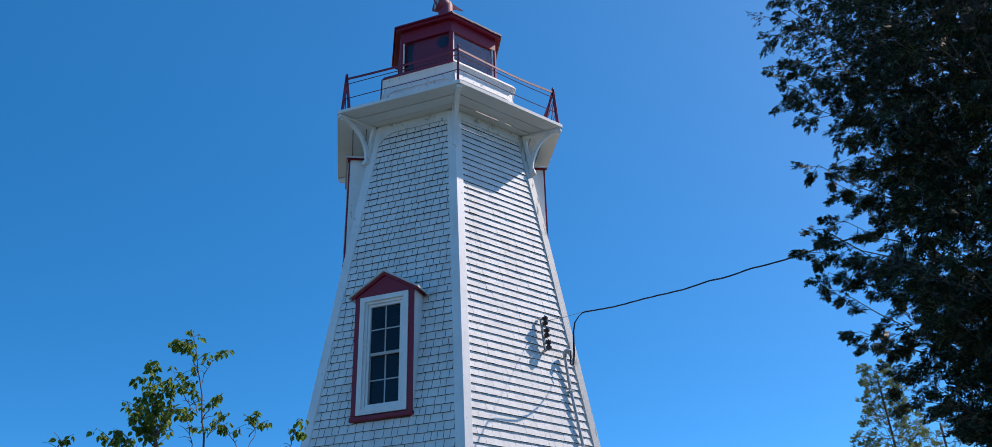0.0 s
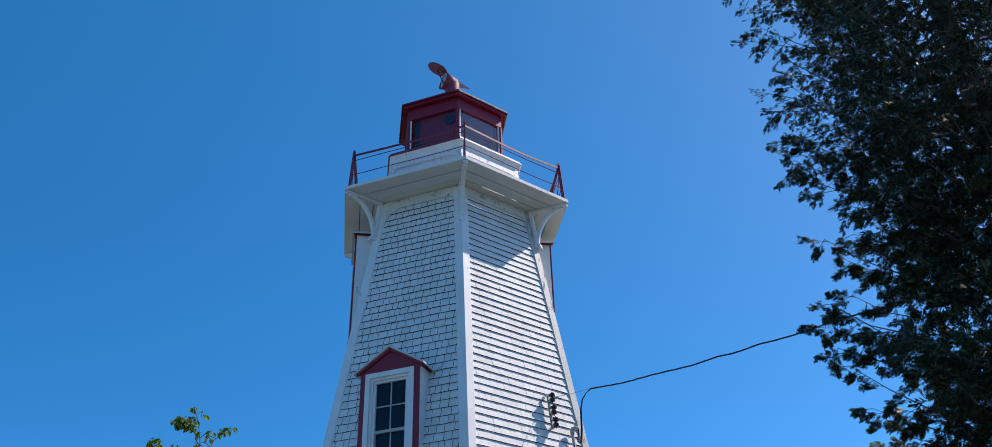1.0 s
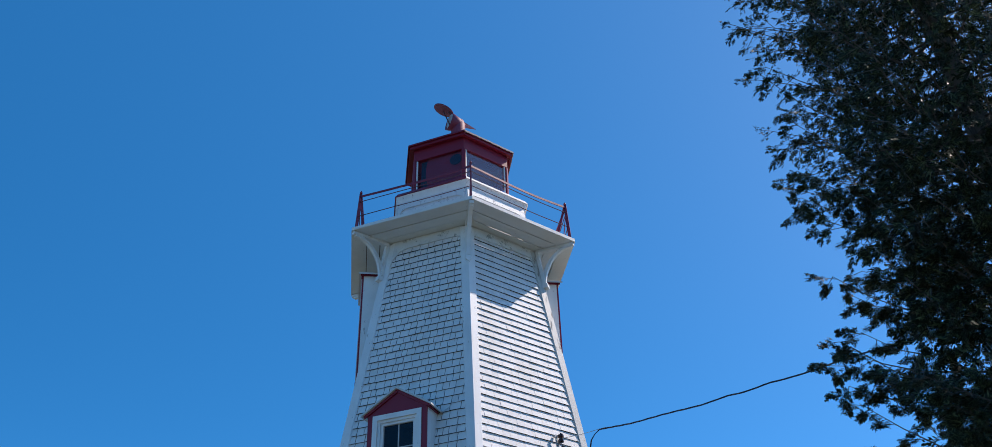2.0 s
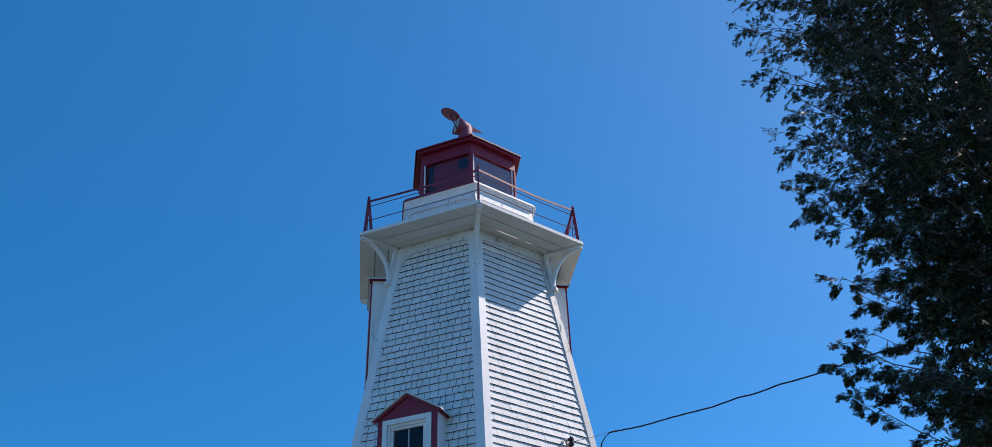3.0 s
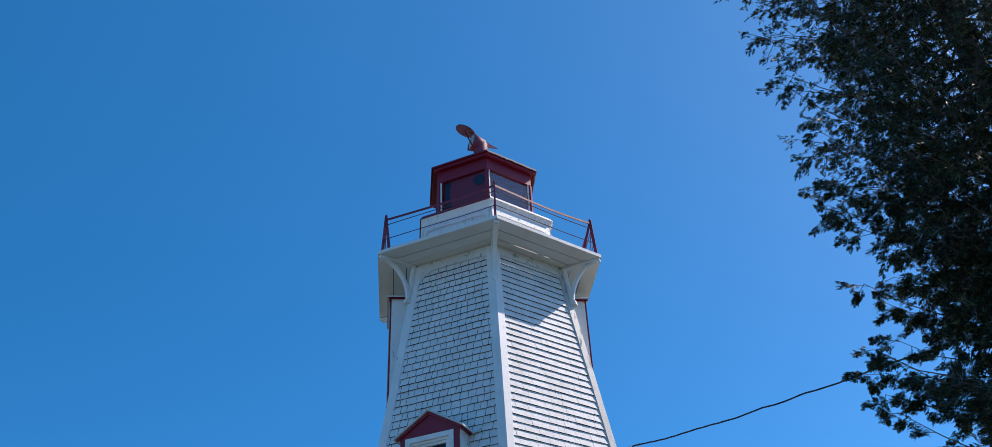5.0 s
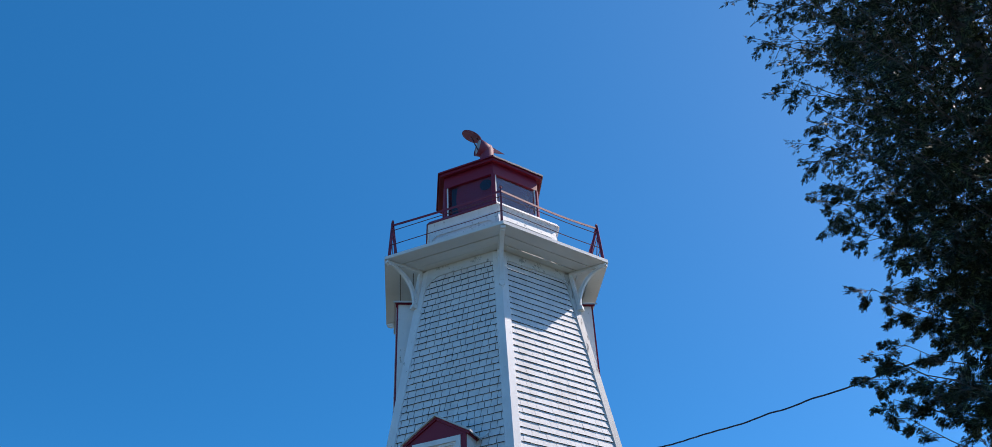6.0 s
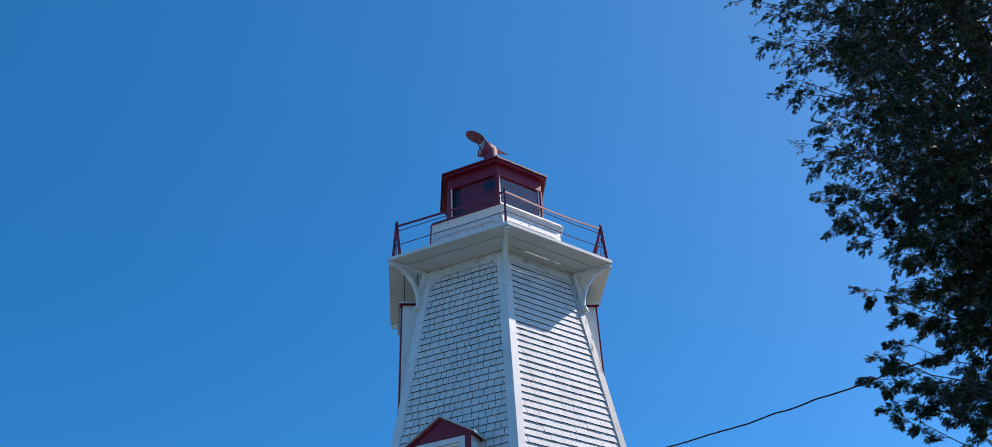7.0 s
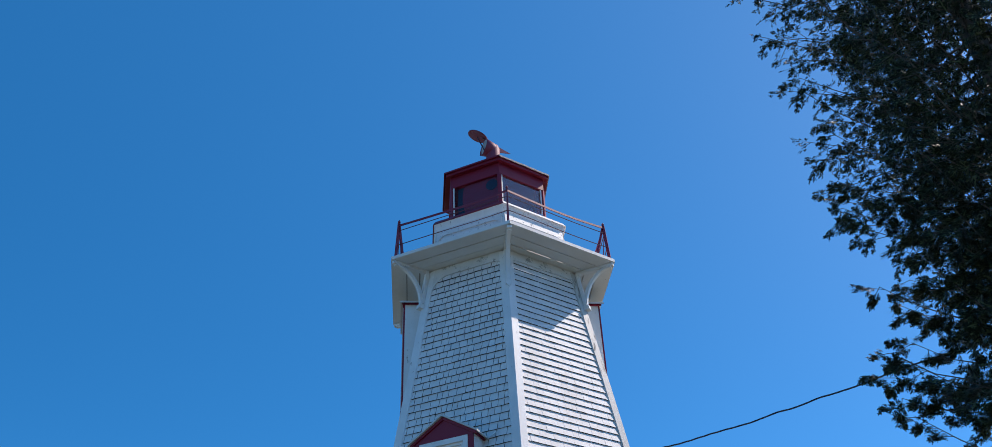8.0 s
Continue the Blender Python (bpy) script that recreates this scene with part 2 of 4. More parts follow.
# friezes: the board under the gallery with rounded inner corners
FRIEZE = {-1: (0.32, 0.13), 0: (0.12, 0.12)}


def frieze_edge(k, s):
    """The height of the frieze's lower edge."""
    ra, rb = FRIEZE.get(k, (0.25, 0.25))
    top = 9.70
    h = half_width(9.6) - 0.10
    for r, e in ((ra, s + h), (rb, h - s)):
        if e < r:
            return top - 1.15 * (r - math.sqrt(max(0.0, r * r - (r - max(0.0, e)) ** 2)))
    return top


for k in range(-2, 4):
    h = half_width(9.6) - 0.10
    ss = [-h + 2 * h * i / 40 for i in range(41)]
    lower = [(s, frieze_edge(k, s)) for s in ss]
    loop = lower + [(h, 9.88), (-h, 9.88)]
    bm = bmesh.new()
    prism(bm, [on_wall(k, s, z, 0.0) for s, z in loop], [on_wall(k, s, z, 0.034) for s, z in loop])
    part("frieze", bm, MOULDY, lighthouse, "white frieze board with rounded corners")

# gallery deck: planks with gaps, mitred at the corners
deck = bmesh.new()
prism(deck, [corner(k, 1.30, DECK_Z - 0.02) for k in range(6)], [corner(k, 1.30, DECK_Z + 0.02) for k in range(6)])
deck = part("gallery_deck", deck, BOARD, lighthouse, "white painted plank gallery")
rows_out = [1.31, 1.545, 1.79, 2.06]
for k in range(-2, 4):
    for i in range(3):
        g = 0.016
        r0, r1 = rows_out[i] + g, rows_out[i + 1]
        bm = bmesh.new()
        z = DECK_Z + 0.003 * math.sin(5 * k + 3 * i)
        loop = [corner(k, r0, 0), corner(k + 1, r0, 0), corner(k + 1, r1, 0), corner(k, r1, 0)]
        prism(bm, [p + Vector((0, 0, z - 0.018)) for p in loop], [p + Vector((0, 0, z + 0.018)) for p in loop])
        part("plank", bm, BOARD, deck)
    # dark strips added over the gaps to block light; face 0 leaves sun slits
    for i, r in enumerate((1.545, 1.79)):
        a, b = corner(k, r + 0.008, DECK_Z + 0.034), corner(k + 1, r + 0.008, DECK_Z + 0.034)
        for u0, u1 in (((0.0, 0.28), (0.58, 0.66), (0.74, 1.0)) if (k, i) == (0, 0) else ((0.0, 1.0),)):
            bm = bmesh.new()
            bar(bm, a.lerp(b, u0), a.lerp(b, u1), 0.05, 0.02)
            part("gap_blocker", bm, DARKWOOD, deck, "dark strip added over the gap to block light")
    # edge strip
    bm = bmesh.new()
    a, b = corner(k, DECK_R + 0.012, DECK_Z + 0.012), corner(k + 1, DECK_R + 0.012, DECK_Z + 0.012)
    bar(bm, a, b, 0.02, 0.055)
    part("edge_strip", bm, BOARD, deck)

# brackets under the corners: leg, arm and a quarter arc between
for k in range(-2, 4):
    n, t = Vector((math.sin(k * math.pi / 3), -math.cos(k * math.pi / 3), 0)), Vector((math.cos(k * math.pi / 3), math.sin(k * math.pi / 3), 0))
    up = Vector((0, 0, 1))
    bm = bmesh.new()
    top = DECK_Z - 0.022
    bar(bm, n * 1.40 + up * (top - 0.025), n * (DECK_R - 0.01) + up * (top - 0.025), 0.075, 0.05)
    bar(bm, n * (radius(9.15) + 0.005) + up * 9.15, n * (radius(9.84) + 0.02) + up * 9.83, 0.085, 0.05, n)
    zf, ro, ri = 9.22, DECK_R - 0.05, radius(9.2) - 0.025
    outer, inner = [], []
    for i in range(15):
        a = math.pi / 2 * i / 14
        outer.append(n * (ro - (ro - ri - 0.06) * math.cos(a)) + up * (zf + (top - 0.075 - zf) * math.sin(a)))
        inner.append(n * (ro - (ro - ri) * math.cos(a)) + up * (zf + (top - 0.03 - zf) * math.sin(a)))
    loop = outer + inner[::-1]
    prism(bm, [p - t * 0.03 for p in loop], [p + t * 0.03 for p in loop])
    if k:
        bar(bm, n * (ri + 0.045) + up * 9.135, n * (ri + 0.035) + up * 9.21, 0.10, 0.10, n)
    else:
        prism(bm, [n * (radius(9.15) + 0.014 + d) + t * w + up * (9.15 + h) for w, h, d in ((-0.05, 0, 0.003), (0, -0.06, 0.012), (0.05, 0, 0.003), (0, 0.05, 0))],
              [n * (radius(9.15) + 0.034 + d) + t * w + up * (9.15 + h) for w, h, d in ((-0.05, 0, 0.003), (0, -0.06, 0.012), (0.05, 0, 0.003), (0, 0.05, 0))])
    part("bracket", bm, WHITE, lighthouse, "white curved wooden bracket", bevel=0.003)

# railing
POST_R, POST_Z = 1.957, 10.685
for k in range(-2, 4):
    bm = bmesh.new()
    apex = corner(k, POST_R, POST_Z - 0.04)
    bar(bm, corner(k, 2.005, DECK_Z + 0.015), apex, 0.014, 0.05, corner(k, 1, 0))
    bar(bm, corner(k, 1.86 if k == -1 else 1.74, DECK_Z + 0.015), apex, 0.014, 0.04, corner(k, 1, 0))
    bar(bm, corner(k, 1.88, DECK_Z + 0.015), apex - Vector((0, 0, 0.2)), 0.01, 0.012)
    bm2 = bmesh.ops.create_uvsphere(bm, u_segments=8, v_segments=6, radius=0.024)
    bmesh.ops.translate(bm, verts=bm2["verts"], vec=apex + Vector((0, 0, 0.025)))
    bar(bm, apex, apex + Vector((0, 0, 0.06)), 0.015, 0.015, corner(k, 1, 0))
    part("rail_post", bm, RED_RAIL, lighthouse, "red iron rail post with brace")
    for z, kind in ((10.60, 0), (10.49, 1), (10.20, 1)):
        f = (z - DECK_Z) / (POST_Z - DECK_Z)
        r = 2.005 + (POST_R - 2.005) * f
        a, b = corner(k, r, z), corner(k + 1, r, z)
        n, _ = face_axes(k)
        pts = []
        for i in range(13):
            u = i / 12
            pts.append(a.lerp(b, u) + Vector((0, 0, -0.012 * math.sin(math.pi * u) + 0.005 * math.sin(7 * u + k))) - n * (0.025 * math.sin(math.pi * u) if kind == 0 else 0))
        bm = bmesh.new()
        if kind == 0:
            ribbon(bm, pts, 0.012, 0.036)
            part("top_rail", bm, RED_RAIL, lighthouse, "flat red iron top rail")
        else:
            tube(bm, pts, 0.0075, 6)
            part("rail_rod", bm, ROD, lighthouse, "thin dark red rod")


def ring(name, r0, z0, r1, z1, material, label="", inner=0.08, parent=None):
    """A hollow six-sided ring of walls, one mesh a face."""
    out = []
    for k in range(-2, 4):
        bm = bmesh.new()
        a = [corner(k, r0, z0), corner(k + 1, r0, z0), corner(k + 1, r1, z1), corner(k, r1, z1)]
        b = [corner(k, r0 - inner, z0), corner(k + 1, r0 - inner, z0), corner(k + 1, r1 - inner, z1), corner(k, r1 - inner, z1)]
        prism(bm, a, b)
        m = material(k) if callable(material) else material
        out.append(part(name, bm, m, parent or lighthouse, label))
    return out


# drum under the lantern, its moulding and ledge
ring("drum_wall", 1.335, DECK_Z + 0.02, 1.222, 10.74, CHIPPED, "white shingled drum wall")
for k in range(-2, 4):
    bm = bmesh.new()
    for z0, z1, o in ((10.08, 10.2, 0.0), (10.2, 10.32, 0.0), (10.32, 10.44, 0.0), (10.44, 10.55, 0.0)):
        n, t = face_axes(k)
        s = -0.5
        while s < 0.5:
            w = random.uniform(0.09, 0.17)
            s1 = min(0.52, s + w)
            q = []
            for z, o2 in ((z0 - 0.004, 0.016), (z1, 0.006)):
                ap = (1.335 - (z - 9.92) * 0.137) * C30
                q.append([n * ap + t * s + Vector((0, 0, z)), n * ap + t * (s1 - 0.004) + Vector((0, 0, z)), n * (ap + o2) + t * (s1 - 0.004) + Vector((0, 0, z)), n * (ap + o2) + t * s + Vector((0, 0, z))])
            prism(bm, q[0], q[1])
            s = s1
    tagged(part("drum_shingles", bm, CHIPPED, lighthouse), kind="stuff")
    # corner strips and a top band with rounded ends
    bm = bmesh.new()
    n, t = face_axes(k)
    h = 0.60
    low = []
    for i in range(25):
        s = -h + 2 * h * i / 24
        e = min(s + h, h - s)
        low.append((s, 10.60 - (0.5 * (0.18 - math.sqrt(max(0, 0.18 ** 2 - (0.18 - min(e, 0.18)) ** 2))) * 2)))
    loop = low + [(h, 10.74), (-h, 10.74)]
    prism(bm, [n * ((1.335 - (z - 9.92) * 0.137) * C30) + t * s + Vector((0, 0, z)) for s, z in loop],
          [n * ((1.335 - (z - 9.92) * 0.137) * C30 + 0.022) + t * s + Vector((0, 0, z)) for s, z in loop])
    part("drum_frieze", bm, CHIPPED, lighthouse)
sunny = lambda k: WORN if k in (0, 1) else WHITE
ring("moulding", 1.242, 10.735, 1.27, 10.80, sunny, "white moulding with peeling paint", 0.12)
ring("moulding", 1.255, 10.80, 1.288, 10.862, sunny, "", 0.12)
for k in range(-2, 4):
    # the sunny sides are rotten and flaking: their edge is uneven
    rough = 0.002 if k in (0, 1) else 0.0006
    low, high = [], []
    for i in range(41):
        u = i / 40
        n, _ = face_axes(k)
        off = n * random.uniform(-rough, rough * 0.6)
        low.append(corner(k, 1.312, 10.862).lerp(corner(k + 1, 1.312, 10.862), u) + off * 0.6 + Vector((0, 0, random.uniform(-rough, rough) * 0.5)))
        high.append(corner(k, 1.262, 10.935).lerp(corner(k + 1, 1.262, 10.935), u) + off + Vector((0, 0, random.uniform(-rough, rough) * 0.6)))
    inner_low, inner_high = [corner(k + 1, 0.93, 10.862), corner(k, 0.93, 10.862)], [corner(k + 1, 0.93, 10.93), corner(k, 0.93, 10.93)]
    bm = bmesh.new()
    prism(bm, low + inner_low, high + inner_high)
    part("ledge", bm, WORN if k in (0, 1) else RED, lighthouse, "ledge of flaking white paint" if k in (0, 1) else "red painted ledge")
# this unseen floor is made pale to bounce sunlight up inside the lantern
bm = bmesh.new()
prism(bm, [corner(k, 1.0, 10.87) for k in range(6)], [corner(k, 1.0, 10.93) for k in range(6)])
part("lantern_floor", bm, BOARD, lighthouse, "unseen lantern floor, pale to bounce light up")

# lantern room
LR = 0.955
ring("lantern_sill", LR + 0.02, 10.936, LR, 11.13, RED, "red lower lantern panel", 0.06)
ring("lantern_header", LR, 11.77, LR, 12.02, RED, "red upper lantern panel", 0.06)
for k in range(-2, 4):
    bm = bmesh.new()
    bar(bm, corner(k, LR - 0.03, 11.13), corner(k, LR - 0.03, 11.77), 0.07, 0.06, corner(k, 1, 0))
    part("lantern_post", bm, RED, lighthouse, "red lantern corner post", bevel=0.004)
    n, t = face_axes(k)
    bm = bmesh.new()
    d = LR * C30 - 0.03
    w = LR / 2 - 0.045
    if k in (2, 3):
        prism(bm, [n * d + t * s + Vector((0, 0, z)) for s, z in ((-w, 11.13), (w, 11.13), (w, 11.77), (-w, 11.77))],
              [n * (d - 0.03) + t * s + Vector((0, 0, z)) for s, z in ((-w, 11.13), (w, 11.13), (w, 11.77), (-w, 11.77))])
        part("blind_panel", bm, RED, lighthouse, "solid red rear lantern panel")
    else:
        prism(bm, [n * d + t * s + Vector((0, 0, z)) for s, z in ((-w, 11.13), (w, 11.13), (w, 11.77), (-w, 11.77))],
              [n * (d - 0.006) + t * s + Vector((0, 0, z)) for s, z in ((-w, 11.13), (w, 11.13), (w, 11.77), (-w, 11.77))])
        pane = part("lantern_pane", bm, DUSTY_GLASS if k == 0 else LANTERN_GLASS, lighthouse, "clear lantern glass")
        pane.visible_shadow = False
        for sgn in ((-1,) if k == -1 else (-1, 1)):
            bm = bmesh.new()
            bar(bm, n * (d + 0.012) + t * (sgn * (w - 0.012)) + Vector((0, 0, 11.13)), n * (d + 0.012) + t * (sgn * (w - 0.012)) + Vector((0, 0, 11.77)), 0.024, 0.018, n)
            part("glazing_bead", bm, WHITE, pane)
# a red blind close behind one pane, with a round black port
n, t = face_axes(-1)
d, w = LR * C30 - 0.06, LR / 2 - 0.06
bm = bmesh.new()
quad = [(w, 11.13), (w, 11.77), (-w + 0.18, 11.77)] + [(-w + 0.18 - 0.05 * math.sin(math.pi * i / 8) + 0.03 * i / 8, 11.77 - 0.64 * i / 8) for i in range(1, 9)]
prism(bm, [n * d + t * s + Vector((0, 0, z)) for s, z in quad], [n * (d - 0.02) + t * s + Vector((0, 0, z)) for s, z in quad])
blind = part("blind", bm, RED_RAIL, lighthouse, "dark red board behind the lantern glass")
# black board added as the dark interior past the blind's curved edge
bm = bmesh.new()
rim = ((-w + 0.045, 11.13), (-w + 0.28, 11.13), (-w + 0.28, 11.77), (-w + 0.045, 11.77))
prism(bm, [n * (d - 0.024) + t * s + Vector((0, 0, z)) for s, z in rim], [n * (d - 0.04) + t * s + Vector((0, 0, z)) for s, z in rim])
part("dark_backing", bm, CABLE, blind, "black board added for the dark beside the red board")
# the port is a solid black disc that paints the dark of a hole
bm = bmesh.new()
port = n * (d + 0.001) + t * 0.30 + Vector((0, 0, 11.62))
tube(bm, [port - n * 0.01, port + n * 0.008], 0.112, 24)
part("port", bm, CABLE, blind, "black disc for the dark of a round port")

# a black disc as the darkness in the ventilator's throat, seen from below through the panes
bm = bmesh.new()
tube(bm, [(0, 0, 12.36), (0, 0, 12.40)], 0.135, 20)
part("vent_throat", bm, CABLE, lighthouse, "black disc for the dark of the open vent throat")

# roof: soffit, fascia and six sloping sides
ring("soffit", 1.035, 12.022, 1.035, 12.045, RED, "red roof soffit", 0.2)
ring("fascia", 1.05, 12.0, 1.05, 12.07, RED, "red roof fascia", 0.03)
for k in range(-2, 4):
    bm = bmesh.new()
    loop = [corner(k, 1.073, 12.072), corner(k + 1, 1.073, 12.072), corner(k + 1, 0.14, 12.45), corner(k, 0.14, 12.45)]
    prism(bm, loop, [p + Vector((0, 0, 0.02)) for p in loop])
    part("roof", bm, RED_RAIL, lighthouse, "sloping red sheet-metal roof side")
    # drip edge; on the sunny sides its paint has flaked
    bm = bmesh.new()
    lip = [corner(k, 1.08, 12.066).lerp(corner(k + 1, 1.08, 12.066), i / 30) + Vector((0, 0, random.uniform(-0.006, 0.006) if k in (0, 1) else 0)) for i in range(31)]
    ribbon(bm, lip, 0.014, 0.03)
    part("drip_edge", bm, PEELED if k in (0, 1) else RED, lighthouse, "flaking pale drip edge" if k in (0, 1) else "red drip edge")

# ventilator on the roof: pipe, hood, tilted cap and tail fin; placed in the world's directions
inv = TOWER.inverted()
face_dir = Vector((-0.88, -0.47, 0)).normalized()
bm = bmesh.new()
tube(bm, [inv @ Vector((AX, AY, z)) for z in (12.40, 12.55, 12.9, 13.08, 13.17, 13.22)], [0.17, 0.138, 0.134, 0.132, 0.11, 0.04], 20)
vent = part("ventilator", bm, FADED, lighthouse, "red turning roof ventilator", smooth=True)
c = Vector((AX, AY, 12.88))
bm = bmesh.new()
tube(bm, [inv @ (c - face_dir * 0.11 + Vector((0, 0, 0.19))), inv @ (c + face_dir * 0.02 + Vector((0, 0, 0.21))), inv @ (c + face_dir * 0.19 + Vector((0, 0, 0.235)))], [0.08, 0.14, 0.175], 24, closed=False)
hood = part("hood", bm, FADED, vent, "", smooth=True)
hood.modifiers.new("wall", 'SOLIDIFY').thickness = 0.008
bm = bmesh.new()
mouth = c + face_dir * 0.16 + Vector((0, 0, 0.232))
tube(bm, [inv @ mouth, inv @ (mouth + face_dir * 0.01)], 0.156, 24)
part("inner_lining", bm, PIPE, vent, "pale grey inside of the hood")
cap_n = Vector((0.42, -0.12, 0.9)).normalized()
cap_c = Vector((-1.085, 13.42, 13.40))
bm = bmesh.new()
tube(bm, [inv @ (cap_c - cap_n * 0.008), inv @ (cap_c + cap_n * 0.008)], 0.2, 28)
part("cap", bm, FADED, vent, "tilted round red cap")
bm = bmesh.new()
tube(bm, [inv @ (cap_c - cap_n * 0.02), inv @ (mouth + Vector((0, 0, -0.1)))], 0.012, 6)
tube(bm, [inv @ (cap_c - cap_n * 0.02 + Vector((0.1, 0, -0.04))), inv @ (mouth + Vector((0.02, 0, 0.17)))], 0.012, 6)
part("cap_arm", bm, ROD, vent)
bm = bmesh.new()
fin = [(0.05, 0.36), (0.10, 0.19), (0.37, 0.235)]
side = Vector((0.47, -0.88, 0)) * 0.005
back = -face_dir
prism(bm, [inv @ (c + back * u + Vector((0, 0, w)) - side) for u, w in fin], [inv @ (c + back * u + Vector((0, 0, w)) + side) for u, w in fin])
part("tail_fin", bm, FADED, vent, "pointed red tail fin")


# dormers
def dormer(k, dist, z0, z1):
    """A gabled window box that stands plumb on the sloping wall."""
    n, t = face_axes(k)
    up = Vector((0, 0, 1))
    at = lambda s, z, o=0.0: on_front(k, s, z, dist + o)
    rise = 0.27
    h = DORMER_HALF

    def box(bm, s0, s1, za, zb, o0, o1):
        q = [(s0, za), (s1, za), (s1, zb), (s0, zb)]
        prism(bm, [at(s, z, o0) for s, z in q], [at(s, z, o1) for s, z in q])

    # red front: two stiles, gable and sill board
    bm = bmesh.new()
    box(bm, -h, -0.365, z0, z1, -0.025, 0.0)
    box(bm, 0.365, h, z0, z1, -0.025, 0.0)
    gable = [(-h, z1 - 0.001), (-0.365, z1 - 0.06), (0.365, z1 - 0.06), (h, z1 - 0.001), (0, z1 + rise)]
    prism(bm, [at(s, z, -0.025) for s, z in gable], [at(s, z, 0.002) for s, z in gable])
    body = part("dormer", bm, RED, lighthouse, "gabled window dormer with red front and white cheeks")
    bm = bmesh.new()
    box(bm, -h - 0.018, h + 0.008, z0 + 0.004, z0 + 0.06, -0.06, 0.014)
    part("sill_board", bm, RED, body, "red sill board", bevel=0.006)
    # cheeks, back to the sloping wall
    for sg in (-1, 1):
        bm = bmesh.new()
        depth = lambda z: dist - (radius(z) * C30 - 0.04)
        q = [(z0, 0.026), (z1 + 0.02, 0.026), (z1 + 0.02, depth(z1)), (z0, max(0.03, depth(z0)))]
        a, b = sg * (h - 0.025), sg * (h - 0.001)
        prism(bm, [at(a, z, -d) for z, d in q], [at(b, z, -d) for z, d in q])
        part("cheek", bm, WHITE, body, "white painted cheek board")
        bm = bmesh.new()
        bar(bm, at(sg * (h + 0.012), z1 - 0.01, 0.0), at(sg * (h + 0.012), z1 - 0.01, -depth(z1)), 0.022, 0.05)
        part("eave_trim", bm, RED, body)
    # roof: two slopes with an overhang
    for sg in (-1, 1):
        bm = bmesh.new()
        over = 0.085
        back = dist - (radius(z1 + rise * 0.5) * C30 - 0.06)
        e = [(0, z1 + rise + 0.01), (sg * (h + over), z1 + 0.01 - over * rise / h)]
        a = [at(e[0][0], e[0][1], 0.06), at(e[1][0], e[1][1], 0.06), at(e[1][0], e[1][1], -back), at(e[0][0], e[0][1], -back - 0.05)]
        prism(bm, a, [p + up * 0.028 for p in a])
        part("dormer_roof", bm, METAL_ROOF, body, "grey weathered sheet roof slope")
        bm = bmesh.new()
        bar(bm, at(e[0][0], e[0][1] - 0.022, 0.014), at(e[1][0] * 0.94, e[1][1] + 0.002, 0.014), 0.02, 0.04)
        part("barge_board", bm, RED, body)
    # a loose strip of flashing that runs on from one eave along the wall
    bm = bmesh.new()
    ez = z1 + 0.01 - 0.085 * rise / h
    strip = [on_wall(k, s, z, 0.05) for s, z in ((h + 0.06, ez + 0.0), (h + 0.12, ez + 0.02), (h + 0.18, ez + 0.055), (h + 0.23, ez + 0.10))]
    ribbon(bm, strip, 0.006, 0.016)
    part("flashing_strip", bm, METAL_ROOF, body)
    # window: casing in two steps, two sashes with bars
    za, zb, w = z0 + 0.075, z1 - 0.045, 0.363
    bm = bmesh.new()
    for (o, i, f) in ((w, w - 0.07, 0.012), (w - 0.066, w - 0.105, -0.018), (w - 0.10, w - 0.14, -0.04)):
        d = w - o
        g = w - i
        box(bm, -o, -i, za + d, zb - d, f - 0.03, f)
        box(bm, i, o, za + d, zb - d, f - 0.03, f)
        box(bm, -i, i, zb - g, zb - d, f - 0.03, f)
        box(bm, -i, i, za + d, za + g, f - 0.03, f)
    part("window_casing", bm, WHITE, body, "stepped white window casing")
    gz0, gz1, gw = za + 0.115, zb - 0.125, 0.228
    mid = (gz0 + gz1) / 2 + 0.01
    for za2, zb2, o in ((gz0, mid, -0.08), (mid, gz1, -0.058)):
        bm = bmesh.new()
        box(bm, -gw - 0.01, gw + 0.01, za2 - 0.02, za2 + 0.02, o - 0.02, o)
        box(bm, -gw - 0.01, gw + 0.01, zb2 - 0.018, zb2 + 0.018, o - 0.02, o)
        box(bm, -gw - 0.015, -gw + 0.012, za2, zb2, o - 0.02, o)
        box(bm, gw - 0.012, gw + 0.015, za2, zb2, o - 0.02, o)
        box(bm, -0.0085, 0.0085, za2, zb2, o - 0.018, o - 0.002)
        zm = (za2 + zb2) / 2
        box(bm, -gw, gw, zm - 0.008, zm + 0.008, o - 0.018, o - 0.002)
        part("sash", bm, SASH, body, "white sash, greyed as if shaded, with four panes")
        for sa, sb in ((-gw, 0), (0, gw)):
            for pa, pb in ((za2, zm), (zm, zb2)):
                bm = bmesh.new()
                box(bm, sa, sb, pa, pb, o - 0.012, o - 0.008)
                p = part("pane", bm, GLASS, body)
                p.visible_shadow = False
    return body


for d in DORMERS:
    dormer(*d)

# ---- service line on the sunny wall ----
def wall_point(k, s, z, off=0.0):
    return TOWER @ on_wall(k, s, z, off)


